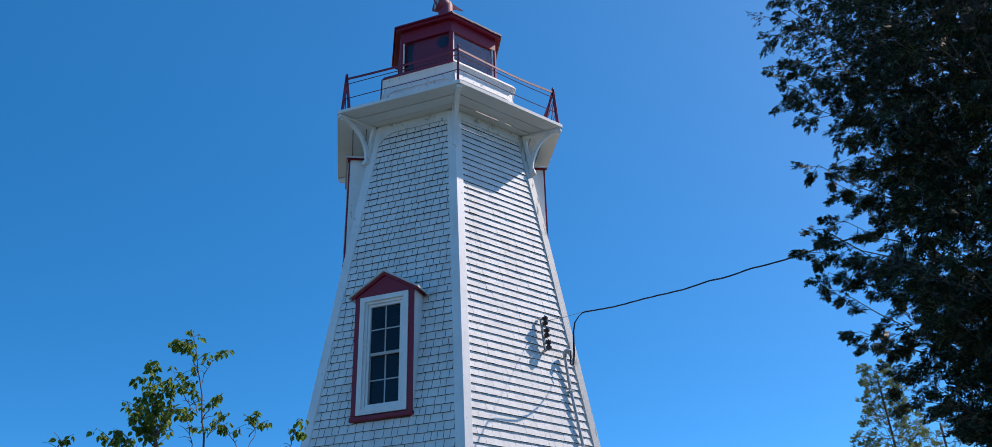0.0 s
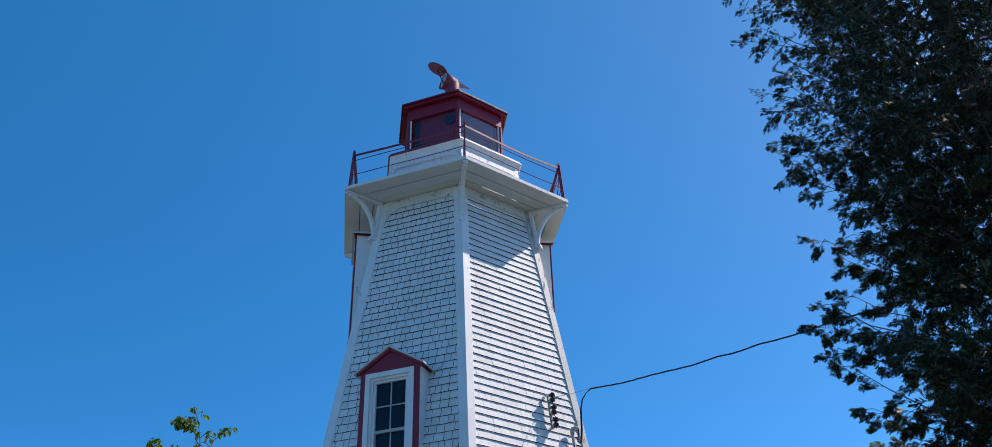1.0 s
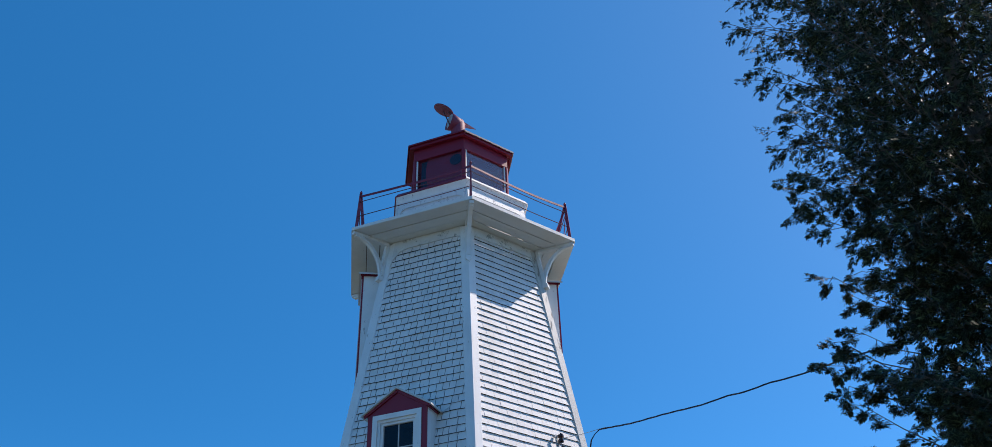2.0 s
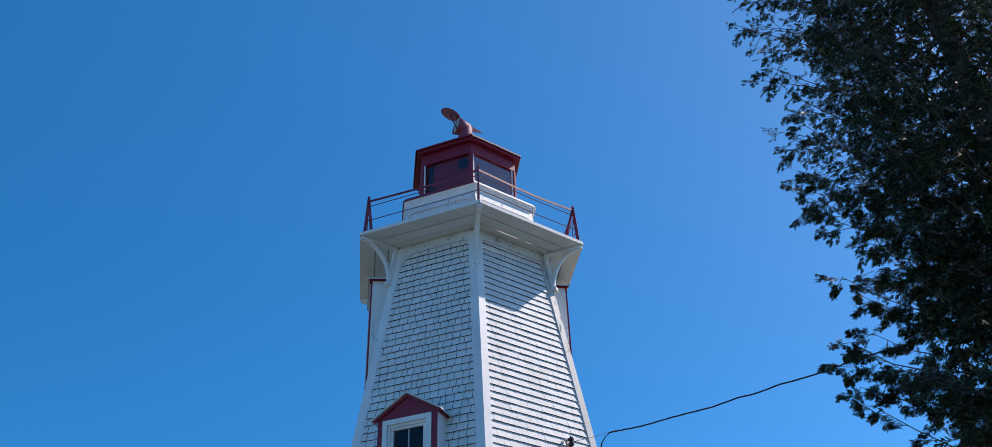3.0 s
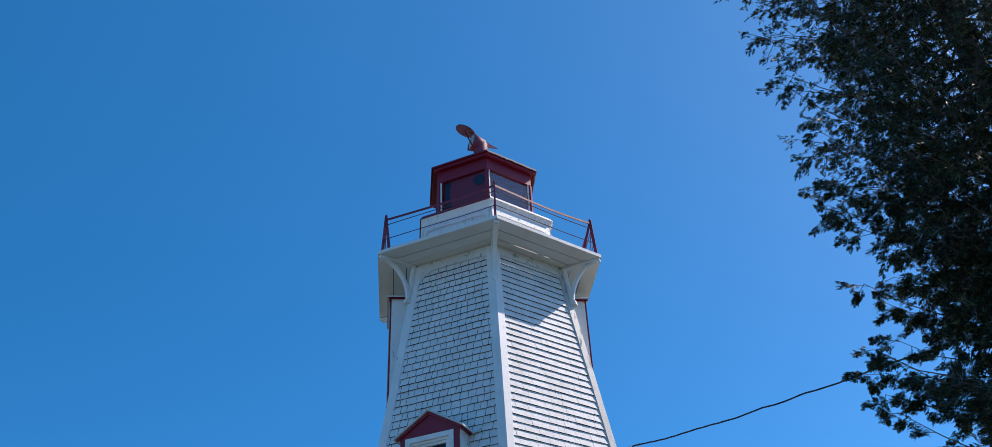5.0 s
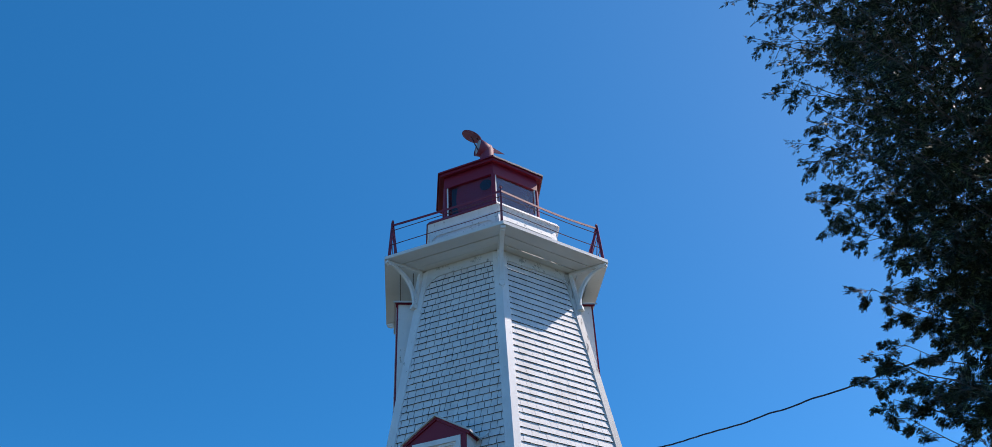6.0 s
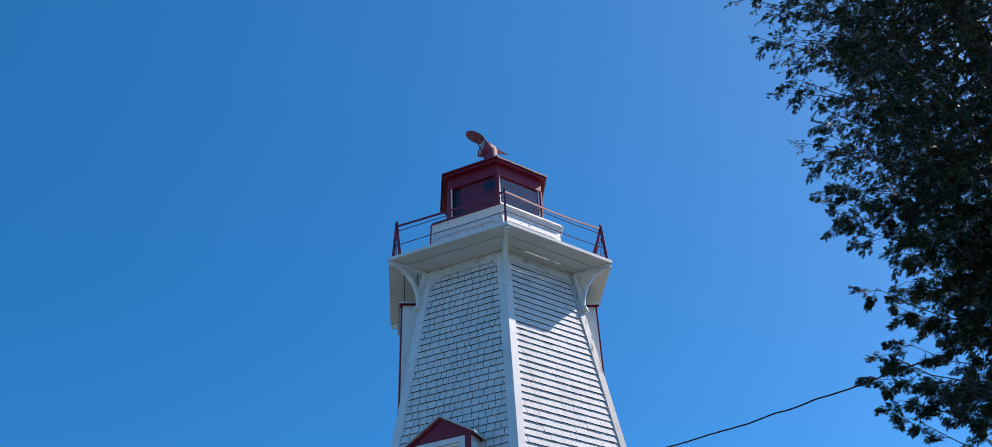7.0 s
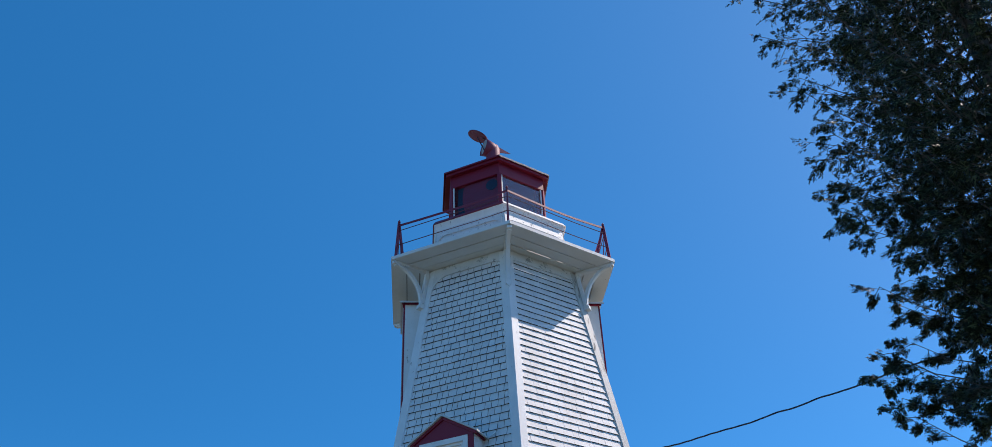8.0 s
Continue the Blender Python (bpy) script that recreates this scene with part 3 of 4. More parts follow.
N0, T0 = (TOWER.to_3x3() @ v for v in face_axes(0))
rack = new("insulator_rack")
base = wall_point(0, 0.375, 5.93, 0.02)
rack.matrix_world = Matrix.Translation(base)
tagged(rack, "galvanised rack with three brown spool insulators on the wall", "insulator rack")
bm = bmesh.new()
top = wall_point(0, 0.385, 6.44, 0.02) - base
out = N0 * 0.055
bar(bm, out, top + out, 0.05, 0.012, N0)
bar(bm, out * 0.1, out, 0.03, 0.03)
bar(bm, top + out * 0.1, top + out, 0.03, 0.03)
part("back_bar", bm, PIPE, rack, "grey steel bar")
for i in range(3):
    c = top * (0.14 + 0.37 * i) + out + N0 * 0.06 + T0 * 0.02
    bm = bmesh.new()
    prof = [(-0.055, 0.022), (-0.05, 0.042), (-0.022, 0.042), (-0.012, 0.024), (0.012, 0.024), (0.022, 0.042), (0.05, 0.042), (0.055, 0.022)]
    tube(bm, [c + Vector((0, 0, z)) for z, _ in prof], [r for _, r in prof], 14)
    sp = part("spool", bm, BROWN, rack, "brown glazed spool insulator", smooth=False)
    bm = bmesh.new()
    bar(bm, c - N0 * 0.06 + Vector((0, 0, 0.062)), c + N0 * 0.03 + Vector((0, 0, 0.062)), 0.03, 0.006)
    bar(bm, c - N0 * 0.06 - Vector((0, 0, 0.062)), c + N0 * 0.03 - Vector((0, 0, 0.062)), 0.03, 0.006)
    tube(bm, [c + Vector((0, 0, -0.085)), c + Vector((0, 0, 0.085))], 0.008, 6)
    part("clevis", bm, CABLE, sp, "dark steel strap")

conduit = new("service_conduit")
foot = wall_point(0, 0.95, 3.0, 0.06)
conduit.matrix_world = Matrix.Translation((foot.x, foot.y, 0))
tagged(conduit, "grey service conduit with a weather head clamped to the wall", "conduit")
org = Vector((foot.x, foot.y, 0))
head = wall_point(0, 0.73, 5.93, 0.08)
bm = bmesh.new()
tube(bm, [wall_point(0, 1.19, 0.0, 0.06) - org, wall_point(0, 0.81, 4.4, 0.06) - org, wall_point(0, 0.74, 5.55, 0.06) - org, head - org], 0.022, 10)
part("pipe", bm, PIPE, conduit)
bm = bmesh.new()
hd = [(Vector((0, 0, -0.03)), 0.027), (Vector((0, 0, 0.02)), 0.034), (Vector((0, 0, 0.05)) + N0 * 0.02, 0.034), (Vector((0, 0, 0.06)) + N0 * 0.05 + T0 * 0.02, 0.028), (Vector((0, 0, 0.04)) + N0 * 0.09 + T0 * 0.04, 0.022)]
tube(bm, [head - org + p for p, _ in hd], [r for _, r in hd], 12)
part("weather_head", bm, PIPE, conduit, "grey curved weather head", smooth=True)
for z in (5.4, 4.6, 3.4, 2.0, 0.8):
    s = 0.74 + (5.55 - z) * 0.061 if z > 4.4 else 0.81 + (4.4 - z) * 0.0864
    bm = bmesh.new()
    bar(bm, wall_point(0, s - 0.05, z, 0.085) - org, wall_point(0, s + 0.05, z, 0.085) - org, 0.012, 0.03, Vector((0, 0, 1)))
    bar(bm, wall_point(0, s, z, 0.01) - org, wall_point(0, s, z, 0.085) - org, 0.05, 0.012)
    part("clamp", bm, PIPE, conduit)

# the cable comes in level from a pole out of sight and drops in a loop to the weather head
A = Vector((1.17, 11.97, 6.35))
run = Vector((0.8, -0.6, 0))
SPAN = 21.0
POLE = A + run * SPAN + Vector((0, 0, 0.5))
cable_path = []
for i in range(151):
    u = SPAN * (1 - i / 150) ** 1.5
    z = 6.35 - 0.072 * u * math.exp(-u / 1.6) - 0.05 * (1 - math.exp(-u)) + 0.55 * (u / SPAN) ** 2
    cable_path.append(Vector((A.x + run.x * u, A.y + run.y * u, z + 0.008 * math.sin(8 * u + 1.2 * math.sin(3 * u)) * min(1, u))))
loop = [Vector(p) for p in ((1.10, 11.95, 6.28), (1.045, 11.96, 6.20), (1.02, 12.0, 6.08), (1.018, 12.05, 5.94), (1.02, 12.11, 5.82), (1.014, 12.19, 5.735), (1.014, 12.28, 5.705), (1.01, 12.38, 5.73), (0.985, 12.46, 5.785))]
tip = head + Vector((0, 0, 0.045)) + N0 * 0.09 + T0 * 0.04
power = new("power_cable")
power.matrix_world = Matrix.Translation(POLE)
tagged(power, "twisted black overhead service cable looping to the tower", "cable")
for j in range(3):
    bm = bmesh.new()
    pts = []
    for i, p in enumerate(cable_path):
        a = i * 0.75 + j * 2.1
        pts.append(p + Vector((0, 0.006 * math.cos(a), 0.0065 * math.sin(a))))
    for i, p in enumerate(loop + [tip]):
        w = (0.003 + 0.006 * math.sin(math.pi * min(1, i / 9))) * (j - 1)
        pts.append(p + Vector((w, -0.3 * w, 0.3 * w)))
    tube(bm, [p - POLE for p in pts], 0.0052, 6)
    part("strand", bm, CABLE, power)
stay = new("stay_wire")
ins = base + top * 0.88 + out + N0 * 0.06 + T0 * 0.02
stay.matrix_world = Matrix.Translation(ins)
tagged(stay, "thin bare stay wire from insulator to cable", "wire")
bm = bmesh.new()
tube(bm, [Vector((0, 0, 0)), (A - ins) * 0.5 + Vector((0, 0, -0.01)), A - ins + run * 0.1 + Vector((0, 0, 0.004))], 0.004, 5)
part("wire", bm, PIPE, stay)
pole = new("utility_pole")
pole.matrix_world = Matrix.Translation((POLE.x, POLE.y, 0))
tagged(pole, "dark tarred wooden utility pole", "pole")
bm = bmesh.new()
tube(bm, [(0, 0, -0.3), (0, 0, 4), (0, 0, POLE.z + 0.4)], [0.15, 0.13, 0.11], 14)
part("shaft", bm, TAR, pole)


# ---- trees ----


def frond_template(seed, pairs=4):
    """A flat cedar spray, 1 long: a bent midrib with narrow, forward-swept pinnae, the lower ones forked."""
    g = np.random.default_rng(seed)
    v, f = [], []

    def blade(p, d, length, width):
        d = d / np.linalg.norm(d)
        s = np.array([-d[1], d[0], 0])
        i = len(v)
        w = width * g.uniform(0.8, 1.25)
        v.extend([p, p + d * length * 0.62 + s * w, p + d * length, p + d * length * 0.62 - s * w])
        f.extend([(i, i + 1, i + 2), (i, i + 2, i + 3)])

    blade(np.zeros(3), np.array([g.normal(0, 0.08), 1, 0]), 1.0, 0.042)
    for i in range(pairs):
        for sg in (-1, 1):
            y = 0.06 + 0.76 * (i + 0.25 * (sg + 1) + g.uniform(0, 0.35)) / pairs
            ln = (0.5 - 0.36 * i / pairs) * g.uniform(0.75, 1.25)
            p = np.array([0, y, g.normal(0, 0.02)])
            d = np.array([sg * g.uniform(0.6, 1.0), 1.0, g.normal(0, 0.22)])
            blade(p, d, ln, 0.05)
            if i < 3 and sg * (i % 2 - 0.5) < 0:
                q = p + d / np.linalg.norm(d) * ln * 0.35
                blade(q, np.array([sg * g.uniform(-0.1, 0.2), 1.0, g.normal(0, 0.22)]), ln * g.uniform(0.5, 0.7), 0.046)
    return np.array(v), np.array(f)


def cone_template():
    """A small pointed bud of six sides, 1 long."""
    v = [(0, 0, 0)] + [(0.3 * math.cos(q * math.pi / 3), 0.45, 0.3 * math.sin(q * math.pi / 3)) for q in range(6)] + [(0, 1, 0)]
    f = [(0, 1 + q, 1 + (q + 1) % 6) for q in range(6)] + [(7, 1 + (q + 1) % 6, 1 + q) for q in range(6)]
    return np.array(v, float), np.array(f)


def scatter(name, template, places, dirs, normals, sizes, material, parent, label=""):
    """Copies of a small template in one mesh: many leaves."""
    tv, tf = template
    n = len(places)
    d = dirs / np.linalg.norm(dirs, axis=1, keepdims=True)
    x = np.cross(d, normals)
    x /= np.linalg.norm(x, axis=1, keepdims=True) + 1e-9
    z = np.cross(x, d)
    co = places[:, None, :] + sizes[:, None, None] * (tv[None, :, 0:1] * x[:, None, :] + tv[None, :, 1:2] * d[:, None, :] + tv[None, :, 2:3] * z[:, None, :])
    fa = (tf[None] + (np.arange(n) * len(tv))[:, None, None]).reshape(-1, 3)
    me = bpy.data.meshes.new(name)
    me.vertices.add(n * len(tv))
    me.vertices.foreach_set("co", co.astype(np.float32).ravel())
    me.loops.add(fa.size)
    me.loops.foreach_set("vertex_index", fa.astype(np.int32).ravel())
    me.polygons.add(len(fa))
    me.polygons.foreach_set("loop_start", np.arange(0, fa.size, 3, dtype=np.int32))
    me.update(calc_edges=True)
    me.materials.append(material)
    ob = new(name, me)
    ob.parent = parent
    tagged(ob, label, kind="stuff")
    return ob


def cedar(x, y, height, crown, material, label, limbs, twigs, per, size, trunk_r=0.2, seed=1, inner=0, up=-0.1, cones=0.0, fullness=lambda z: 1.0, reach=1.0, sunny_side=1.0, lifts=(0.05, 0.4)):
    """A white cedar: tapered trunk, limbs, and sprays in clumps along drooping twigs. crown(z, angle) is its radius."""
    g = np.random.default_rng(seed)
    tree = new("cedar_tree")
    tree.matrix_world = Matrix.Translation((x, y, 0))
    tagged(tree, label, "tree")
    bm = bmesh.new()
    zs = np.linspace(-0.2, height * 0.94, 12)
    lean = [Vector((0.12 * math.sin(z * 0.5), 0.1 * math.sin(z * 0.37 + 1), z)) for z in zs]
    tube(bm, lean, [max(0.012, trunk_r * (1 - z / height) ** 0.8 + 0.01) for z in zs], 10)
    part("trunk", bm, BARK, tree, "shaggy grey-brown trunk", smooth=True)
    P, D, N, S, CP, CD = [], [], [], [], [], []
    for i in range(limbs):
        g = np.random.default_rng(seed * 1000 + i)
        z0 = 0.14 * height + (0.84 * height) * ((i + g.random()) / limbs)
        a = i * 2.39996 + g.normal(0, 0.3)
        lift = g.uniform(*lifts)
        r = crown(z0 - 0.15 + lift * crown(z0, a), a) * g.uniform(0.83, 1.0)
        if r < 0.04:
            continue
        rise = lift * r
        o = Vector((0.12 * math.sin(z0 * 0.5), 0.1 * math.sin(z0 * 0.37 + 1), z0 - 0.15))
        dr = Vector((math.cos(a), math.sin(a), 0))
        side = Vector((-dr.y, dr.x, 0))
        bend = g.normal(0, 0.18)
        pts = [o + dr * (r * u) + side * (bend * r * u * u + 0.035 * r * math.sin(6 * u + i)) + Vector((0, 0, rise * u * u - 0.12 * r * math.sin(math.pi * u) + 0.03 * r * math.sin(7 * u + 2 * i))) for u in np.linspace(0, 1, 7)]
        th = min(0.016, 0.005 + 0.006 * r)
        bm = bmesh.new()
        tube(bm, pts, [th * (1 - 0.85 * u) for u in np.linspace(0, 1, 7)], 6)
        n_tw = max(4, int(twigs * (0.5 + 0.5 * r / 2)))
        for j in range(n_tw):
            u = 0.3 + 0.72 * (j + g.random()) / n_tw
            u = min(u, 1.0)
            p = pts[min(5, int(u * 6))].lerp(pts[min(6, int(u * 6) + 1)], u * 6 - min(5, int(u * 6)))
            sg = 1 if j % 2 else -1
            td = (dr * g.uniform(0.3, 1.0) + side * sg * g.uniform(0.2, 0.9) + Vector((0, 0, g.uniform(-0.45, 0.35)))).normalized()
            tl = reach * g.uniform(0.14, 0.42) * (1.15 - 0.5 * u) * (0.6 + 0.25 * r)
            q = p + td * tl + Vector((0, 0, -0.12 * tl))
            tube(bm, [p, p.lerp(q, 0.5) + Vector((0, 0, 0.03 * tl)), q], [0.004, 0.003, 0.0015], 3, closed=False)
            m = max(2, int(per * g.uniform(0.6, 1.3) * fullness(z0) * (sunny_side if dr.x > 0.3 else 1.0)))
            # sprays stand in one plane on both sides of the twig, and droop at the tip
            tdn = np.array(td)
            plane = np.cross(tdn, g.normal(0, 1, 3) + np.array([0.5 * dr.y, -0.5 * dr.x, 0.5]))
            plane /= np.linalg.norm(plane) + 1e-9
            across = np.cross(plane, tdn)
            for e in range(m):
                w = 0.3 + 0.76 * ((e + g.random()) / m) ** 0.7
                c = p.lerp(q, w)
                P.append((c.x + g.normal(0, 0.012), c.y + g.normal(0, 0.012), c.z + g.normal(0, 0.012)))
                out = (1 if e % 2 else -1) * g.uniform(0.35, 1.0) * (1.15 - 0.8 * w)
                D.append(tdn * 0.8 + across * out + g.normal(0, 0.27, 3) + np.array([0, 0, up - 0.12 * w]))
                N.append(plane + g.normal(0, 0.33, 3))
                S.append(size * g.uniform(0.7, 1.25) * (1.12 - 0.3 * w))
            if cones and g.random() < cones and u > 0.75:
                for _ in range(int(g.integers(14, 34))):
                    c = p.lerp(q, g.uniform(0.3, 1.0))
                    CP.append((c.x + g.normal(0, 0.02), c.y + g.normal(0, 0.02), c.z + g.normal(0, 0.02)))
                    CD.append(g.normal(0, 1, 3) + np.array([0, 0, 0.6]))
        part("limb", bm, BARK, tree)
    for _ in range(inner):
        z = height * (0.14 + 0.66 * g.random() ** 1.5)
        r, q = crown(z, 0.0) * math.sqrt(g.uniform(0.01, 0.46)), g.uniform(0, 6.283)
        P.append((r * math.cos(q), r * math.sin(q), z))
        D.append(g.normal(0, 1, 3))
        N.append(g.normal(0, 1, 3))
        S.append(size * g.uniform(1.3, 2.2))
    P, D, N, S = (np.array(q) for q in (P, D, N, S))
    for i in range(3):
        scatter("crown", frond_template(seed + i), P[i::3], D[i::3], N[i::3], S[i::3], material, tree, "flat scaly green sprays")
    if CP:
        CP, CD = np.array(CP), np.array(CD)
        scatter("cones", cone_template(), CP, CD, np.cross(CD, CD[:, [1, 2, 0]] + 0.1), np.full(len(CP), 0.016), CONE, tree, "clusters of small brown cones")
    return tree


def profile(knots):
    zs, rs = [k[0] for k in knots], [k[1] for k in knots]
    return lambda z: float(np.interp(z, zs, rs))


big = profile([(1.8, 1.05), (3.4, 1.38), (3.75, 1.46), (3.95, 1.56), (4.15, 1.6), (4.35, 1.78), (4.65, 1.96), (4.85, 2.0), (5.13, 1.9), (5.34, 1.92), (5.75, 1.88), (6.03, 1.84), (6.25, 1.76), (6.45, 1.76), (6.85, 1.9), (7.0, 1.95),
               (7.27, 2.06), (7.67, 2.17), (7.8, 1.98), (8.05, 2.1), (8.6, 2.14), (8.97, 2.05), (9.5, 2.03), (10.1, 2.1), (10.5, 2.1), (11.0, 1.8), (12.5, 1.1), (13.8, 0.2)])
cedar(4.60, 7.00, 14.0, lambda z, a: big(z) * (1 + 0.03 * math.sin(3 * a + 2.1 * z)), CEDAR, "tall dense white cedar, its green darkened as shade", 400, 19, 21.0, 0.084, 0.2, 11, 20000, cones=0.05, reach=1.0, sunny_side=0.25,
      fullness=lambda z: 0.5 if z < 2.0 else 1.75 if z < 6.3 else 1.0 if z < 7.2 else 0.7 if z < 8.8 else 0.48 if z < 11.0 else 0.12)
small = profile([(0.8, 1.2), (3.0, 1.0), (4.2, 0.8), (5.1, 0.66), (5.6, 0.47), (6.1, 0.24), (6.6, 0.05)])
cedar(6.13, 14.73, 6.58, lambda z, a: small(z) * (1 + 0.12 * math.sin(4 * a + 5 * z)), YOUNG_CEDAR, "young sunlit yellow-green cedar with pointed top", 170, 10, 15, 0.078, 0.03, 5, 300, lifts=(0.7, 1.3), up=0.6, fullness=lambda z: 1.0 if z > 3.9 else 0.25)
low = profile([(0.5, 0.9), (3.4, 0.8), (4.2, 0.55), (4.9, 0.2), (5.1, 0.05)])
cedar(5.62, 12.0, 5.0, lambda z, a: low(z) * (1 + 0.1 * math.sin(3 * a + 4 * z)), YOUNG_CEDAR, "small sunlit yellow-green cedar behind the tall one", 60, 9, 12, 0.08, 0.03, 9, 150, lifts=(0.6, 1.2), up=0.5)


def leaf_template():
    """An ovate leaf with a folded midrib and a short stalk, 1 long."""
    v, f = [], []
    left, right, mid = [], [], []
    for u, w in ((0.0, 0.0), (0.12, 0.17), (0.3, 0.28), (0.5, 0.27), (0.72, 0.17), (0.88, 0.07), (1.0, 0.0)):
        mid.append((0, 0.18 + 0.82 * u, 0))
        left.append((-w, 0.18 + 0.82 * u, 0.3 * w))
        right.append((w, 0.18 + 0.82 * u, 0.3 * w))
    v = mid + left + right
    k = 7
    for i in range(6):
        for o in (k, 2 * k):
            f += [(i, i + 1, o + i + 1), (i, o + i + 1, o + i)]
    b = len(v)
    v += [(-0.012, 0, 0), (0.012, 0, 0), (0, 0.2, 0)]
    f.append((b, b + 1, b + 2))
    return np.array(v, float), np.array(f)


# young birch: stems rise from one root, and shoots fork from them
birch = new("young_birch")
ROOT = Vector((-2.65, 7.55, 0))
birch.matrix_world = Matrix.Translation(ROOT)
tagged(birch, "young multi-stemmed birch with sparse bright green leaves", "tree")
g = np.random.default_rng(21)


def toward(ax, ez, d=8.0):
    """A place d metres off in the direction of the slopes ax and ez, from the birch's root."""
    h = math.hypot(ax, 1)
    return Vector((d * ax / h, d / h, EYE_Z + d * ez)) - ROOT


SHOOTS = [  # side and height slope of the foot and of the tip, sprigs along the upper part, their share of the length, from the root
    (-0.321, 0.238, -0.350, 0.365, 6, 0.30, 1), (-0.332, 0.308, -0.307, 0.346, 4, 0.5, 0), (-0.328, 0.266, -0.308, 0.297, 5, 0.7, 0),
    (-0.319, 0.251, -0.308, 0.277, 3, 0.6, 0), (-0.332, 0.277, -0.347, 0.306, 4, 0.5, 0), (-0.333, 0.237, -0.349, 0.277, 6, 0.6, 1),
    (-0.340, 0.279, -0.368, 0.321, 7, 0.8, 0), (-0.371, 0.235, -0.389, 0.326, 16, 0.8, 1), (-0.374, 0.249, -0.367, 0.310, 15, 0.75, 0),
    (-0.372, 0.243, -0.401, 0.280, 14, 0.85, 0), (-0.372, 0.239, -0.398, 0.307, 16, 0.8, 0), (-0.370, 0.235, -0.406, 0.264, 14, 0.9, 0),
    (-0.372, 0.249, -0.365, 0.276, 10, 0.9, 0), (-0.400, 0.231, -0.430, 0.245, 6, 0.7, 1), (-0.275, 0.238, -0.266, 0.280, 4, 0.25, 1),
    (-0.281, 0.238, -0.299, 0.265, 5, 0.5, 1), (-0.273, 0.254, -0.260, 0.266, 3, 0.4, 0), (-0.229, 0.239, -0.222, 0.273, 5, 0.7, 1),
    (-0.483, 0.229, -0.477, 0.238, 2, 0.5, 1), (-0.338, 0.319, -0.365, 0.354, 8, 0.45, 0), (-0.393, 0.232, -0.414, 0.251, 7, 0.8, 1)]
P, D, N, S = [], [], [], []
for i, (fx, fz, sx, sz, sprigs, share, rooted) in enumerate(SHOOTS):
    depth = 8.0 + 0.18 * math.sin(2.3 * i)
    foot, tipv = toward(fx, fz, 8.0), toward(sx, sz, depth)
    bm = bmesh.new()
    bow = Vector((g.normal(0, 0.03), g.normal(0, 0.03), 0.02))
    pts = [foot.lerp(tipv, u) + bow * math.sin(math.pi * u) + Vector((0.007 * math.sin(17 * u + i), 0, 0.005 * math.sin(23 * u + i))) for u in np.linspace(0, 1, 10)]
    thick = 0.0095 if i in (0, 7) else 0.0045
    if rooted:
        start = Vector((0.05 * math.cos(i * 2.4), 0.05 * math.sin(i * 2.4), -0.05))
        low = [start.lerp(foot, u) + Vector((0.02 * math.sin(9 * u + i), 0, -0.2 * u * (1 - u) * (foot.x ** 2 + foot.y ** 2))) for u in np.linspace(0, 0.96, 8)]
        tube(bm, low + pts, [0.021 - (0.021 - thick) * u for u in np.linspace(0, 1, 8)] + [thick * (1 - 0.8 * u) for u in np.linspace(0, 1, 10)], 6)
    else:
        tube(bm, pts, [thick * (1 - 0.75 * u) for u in np.linspace(0, 1, 10)], 6)
    for j in range(sprigs + 3):
        u = 1.0 - share * (j + 0.5 * g.random()) / sprigs if j else 1.0
        u = max(0.08, u)
        q = min(8, int(u * 9))
        p = pts[q].lerp(pts[q + 1], u * 9 - q)
        a = g.uniform(0, 6.28)
        tw = p + Vector((math.cos(a), 0.6 * math.sin(a), g.uniform(0.0, 0.7))) * g.uniform(0.04, 0.16) if j else p + Vector((0, 0, 0.02))
        tube(bm, [p, p.lerp(tw, 0.5) + Vector((0, 0, 0.012)), tw], [0.003, 0.0022, 0.0014], 4)
        if j >= sprigs:
            continue
        for _ in range(int(g.integers(4, 10))):
            c = p.lerp(tw, g.uniform(0.4, 1.05))
            P.append((c.x + g.normal(0, 0.014), c.y + g.normal(0, 0.014), c.z + g.normal(0, 0.01)))
            D.append(np.array([g.normal(0, 0.5), g.normal(0, 0.5), g.uniform(-1.5, -0.25)]))
            N.append(np.array([g.normal(0, 1), g.normal(0, 1), 0.7]))
            S.append(g.uniform(0.042, 0.082))
    part("stem", bm, TWIG, birch, "slender reddish brown stem")
scatter("leaves", leaf_template(), np.array(P), np.array(D), np.array(N), np.array(S), LEAF, birch, "small bright green oval leaves")

# ---- shingles: one by one on the two front walls round the window's height, joined elsewhere ----
PIECE_BAND = (5.75, 7.05)
SIZES = [0.085, 0.10, 0.115, 0.13, 0.145, 0.165]


def shingle_corners(w, butt, head, length, g=0.0036):
    """A tapered shingle in its own frame: x along the course, y up the slope, z out."""
    return [(g, 0, 0), (w - g, 0, 0), (w - g, length, 0), (g, length, 0), (g, 0, butt), (w - g, 0, butt), (w - g, length, head), (g, length, head)]


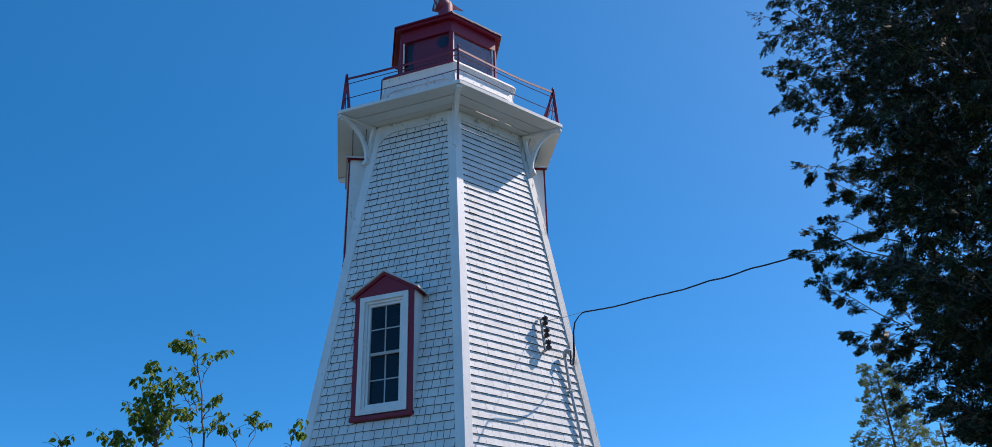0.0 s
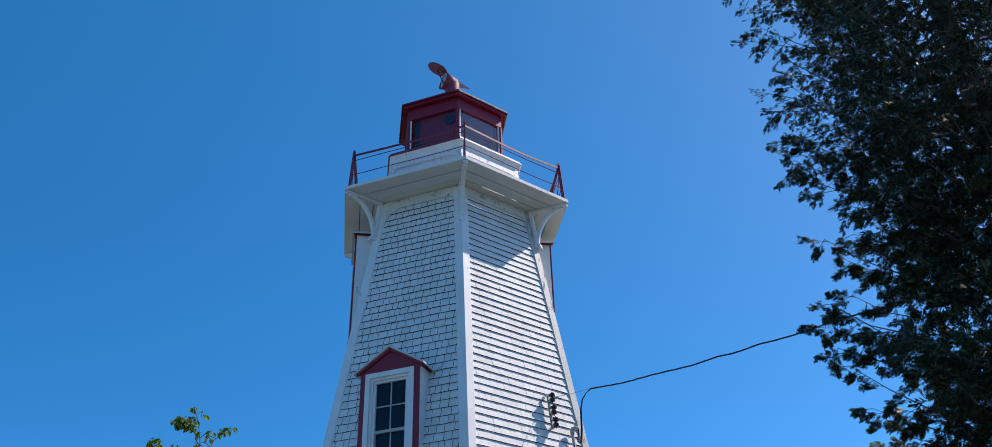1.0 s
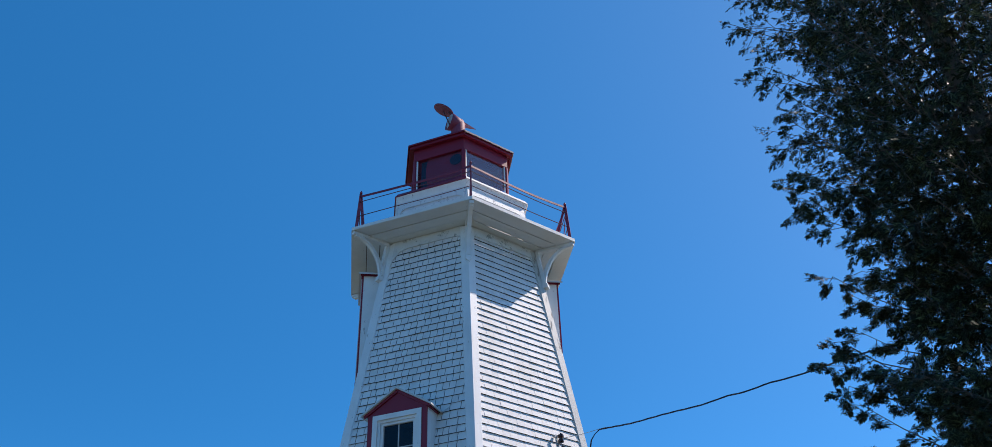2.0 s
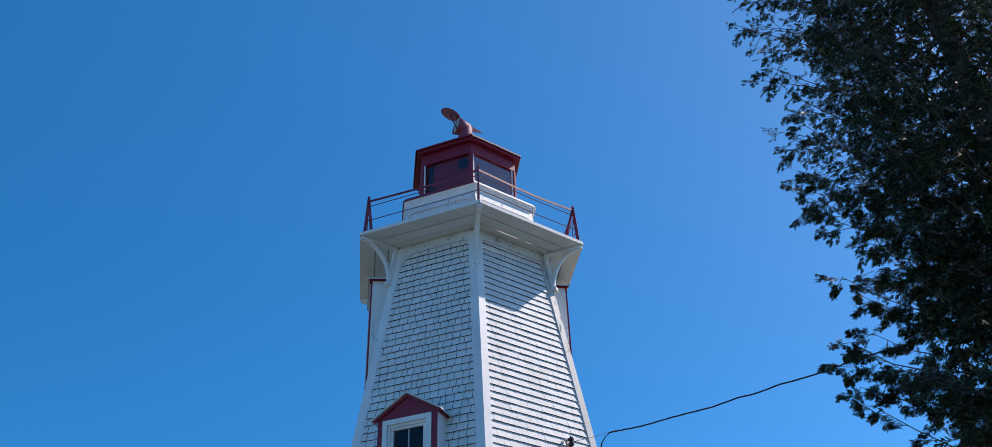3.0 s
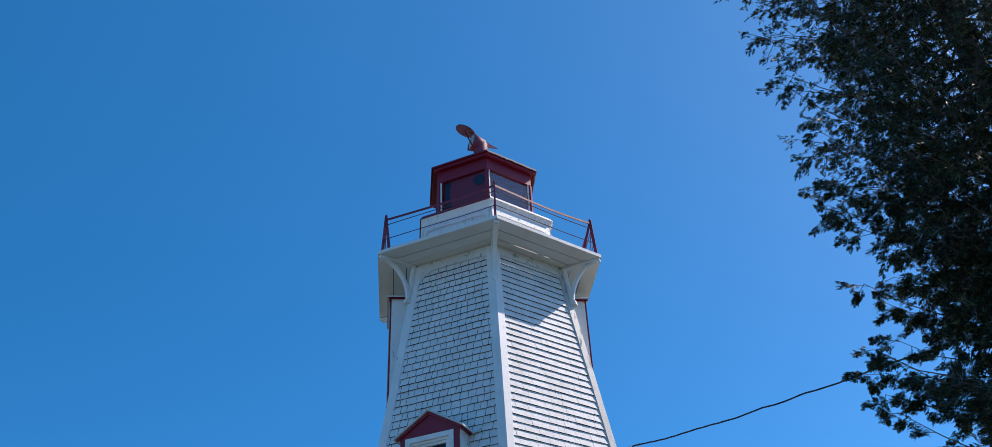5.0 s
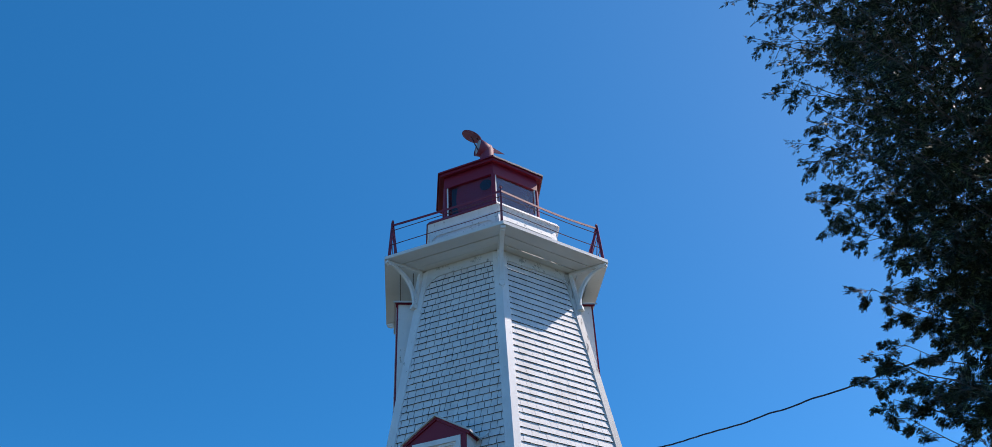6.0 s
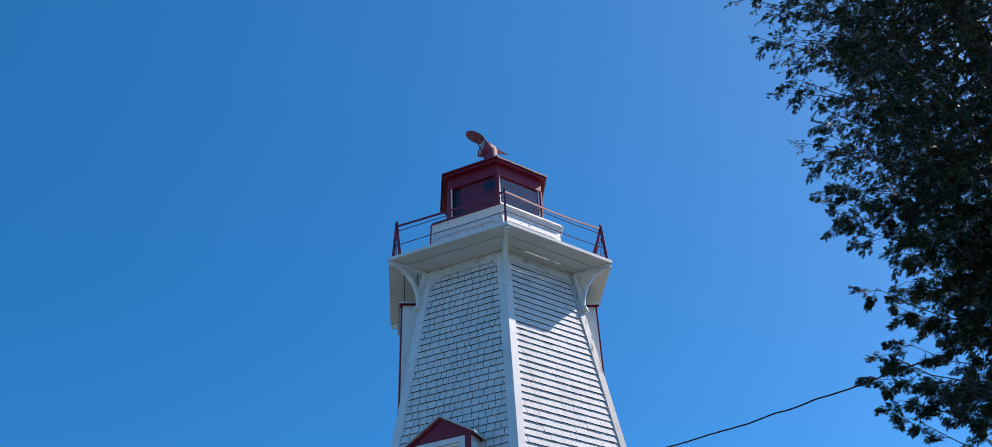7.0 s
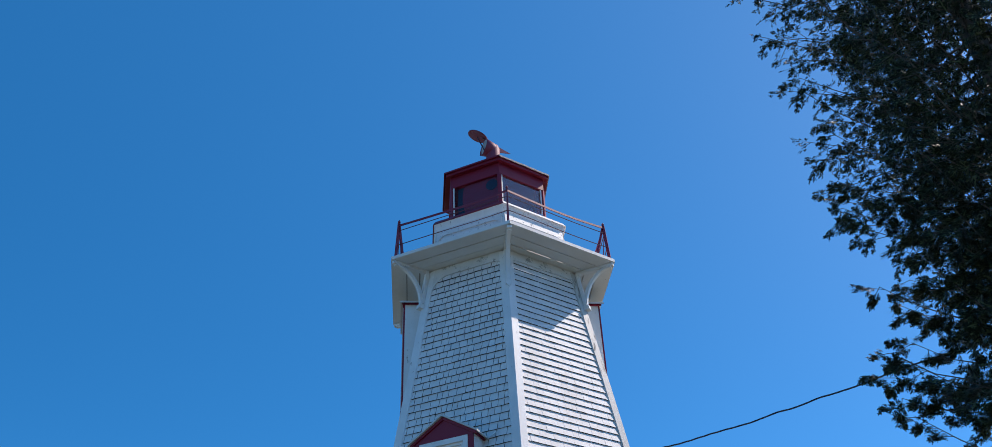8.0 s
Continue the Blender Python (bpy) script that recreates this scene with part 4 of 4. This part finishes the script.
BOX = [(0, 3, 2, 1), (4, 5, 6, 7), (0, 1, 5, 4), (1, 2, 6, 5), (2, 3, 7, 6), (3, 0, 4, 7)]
SIDES = {True: [0, 0, 1, 0, 0, 0], False: [0, 0, 1, 1, 0, 1]}  # butt ends shade-dark; tight joints, or open ones with darkened edges
piece_mesh = {}
for tight in (True, False):
    for i, w in enumerate(SIZES):
        me = bpy.data.meshes.new("shingle")
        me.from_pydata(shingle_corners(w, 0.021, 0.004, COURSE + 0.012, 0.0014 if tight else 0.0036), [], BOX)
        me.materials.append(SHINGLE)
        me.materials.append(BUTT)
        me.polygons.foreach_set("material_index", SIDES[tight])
        piece_mesh[tight, i] = me

for k in range(-2, 4):
    n, t = face_axes(k)
    slope = Vector((0, 0, 1)) - n * (0.176 * C30)
    slope.normalize()
    outward = t.cross(slope)
    if outward.dot(n) < 0:
        outward = -outward
    verts, faces = [], []
    pitch, first = (0.1163, 0.0635) if k == -1 else (COURSE * 0.9988, 0.02)
    count = int(9.8 / pitch)
    for row in range(count):
        z = first + row * pitch
        h = half_width(z + 0.05) - 0.11
        s = -h - random.uniform(0, 0.08)
        lift = random.uniform(-0.002, 0.002)
        while s < h:
            i = random.choices(range(6), (2, 3, 4, 4, 3, 2))[0]
            w = SIZES[i]
            a, b = max(s, -h), min(s + w, h)
            s += w
            if b - a < 0.02:
                continue
            mid = (a + b) / 2
            if z + 0.012 > frieze_edge(k, mid) or z > 9.68:
                continue
            inside = [d for d in DORMERS if d[0] == k and d[2] - 0.005 < z + 0.03 < d[3] + 0.02 + 0.25 * (1 - min(1, abs(mid) / 0.44)) and a < 0.43 and b > -0.43]
            if inside:
                if a < -0.43 - 0.02:
                    b = -0.43
                elif b > 0.43 + 0.02:
                    a = 0.43
                else:
                    continue
            butt = (0.0225 if k == 0 else 0.023) + random.uniform(-0.002, 0.003)
            drop = random.uniform(-0.0015, 0.001) + lift if k == 0 else random.uniform(-0.004, 0.003) + lift
            whole = abs((b - a) - w) < 1e-6
            o = on_wall(k, a, z + drop, 0.001)
            m = Matrix((( t.x, slope.x, outward.x, o.x), (t.y, slope.y, outward.y, o.y), (t.z, slope.z, outward.z, o.z), (0, 0, 0, 1)))
            if k in (-1, 0) and PIECE_BAND[0] < z < PIECE_BAND[1] and whole:
                ob = new("shingle", piece_mesh[k == 0, i])
                ob.parent = walls[k]
                ob.matrix_basis = m @ Matrix.Diagonal((1, 1, butt / 0.021, 1))
            else:
                base_i = len(verts)
                verts += [m @ Vector(c) for c in shingle_corners(b - a, butt, 0.004, COURSE + 0.012, 0.0014 if k == 0 else 0.0036)]
                faces += [tuple(base_i + q for q in f) for f in BOX]
    rest = tagged(mesh_object("shingles", verts, faces, SHINGLE, walls[k]), kind="stuff")
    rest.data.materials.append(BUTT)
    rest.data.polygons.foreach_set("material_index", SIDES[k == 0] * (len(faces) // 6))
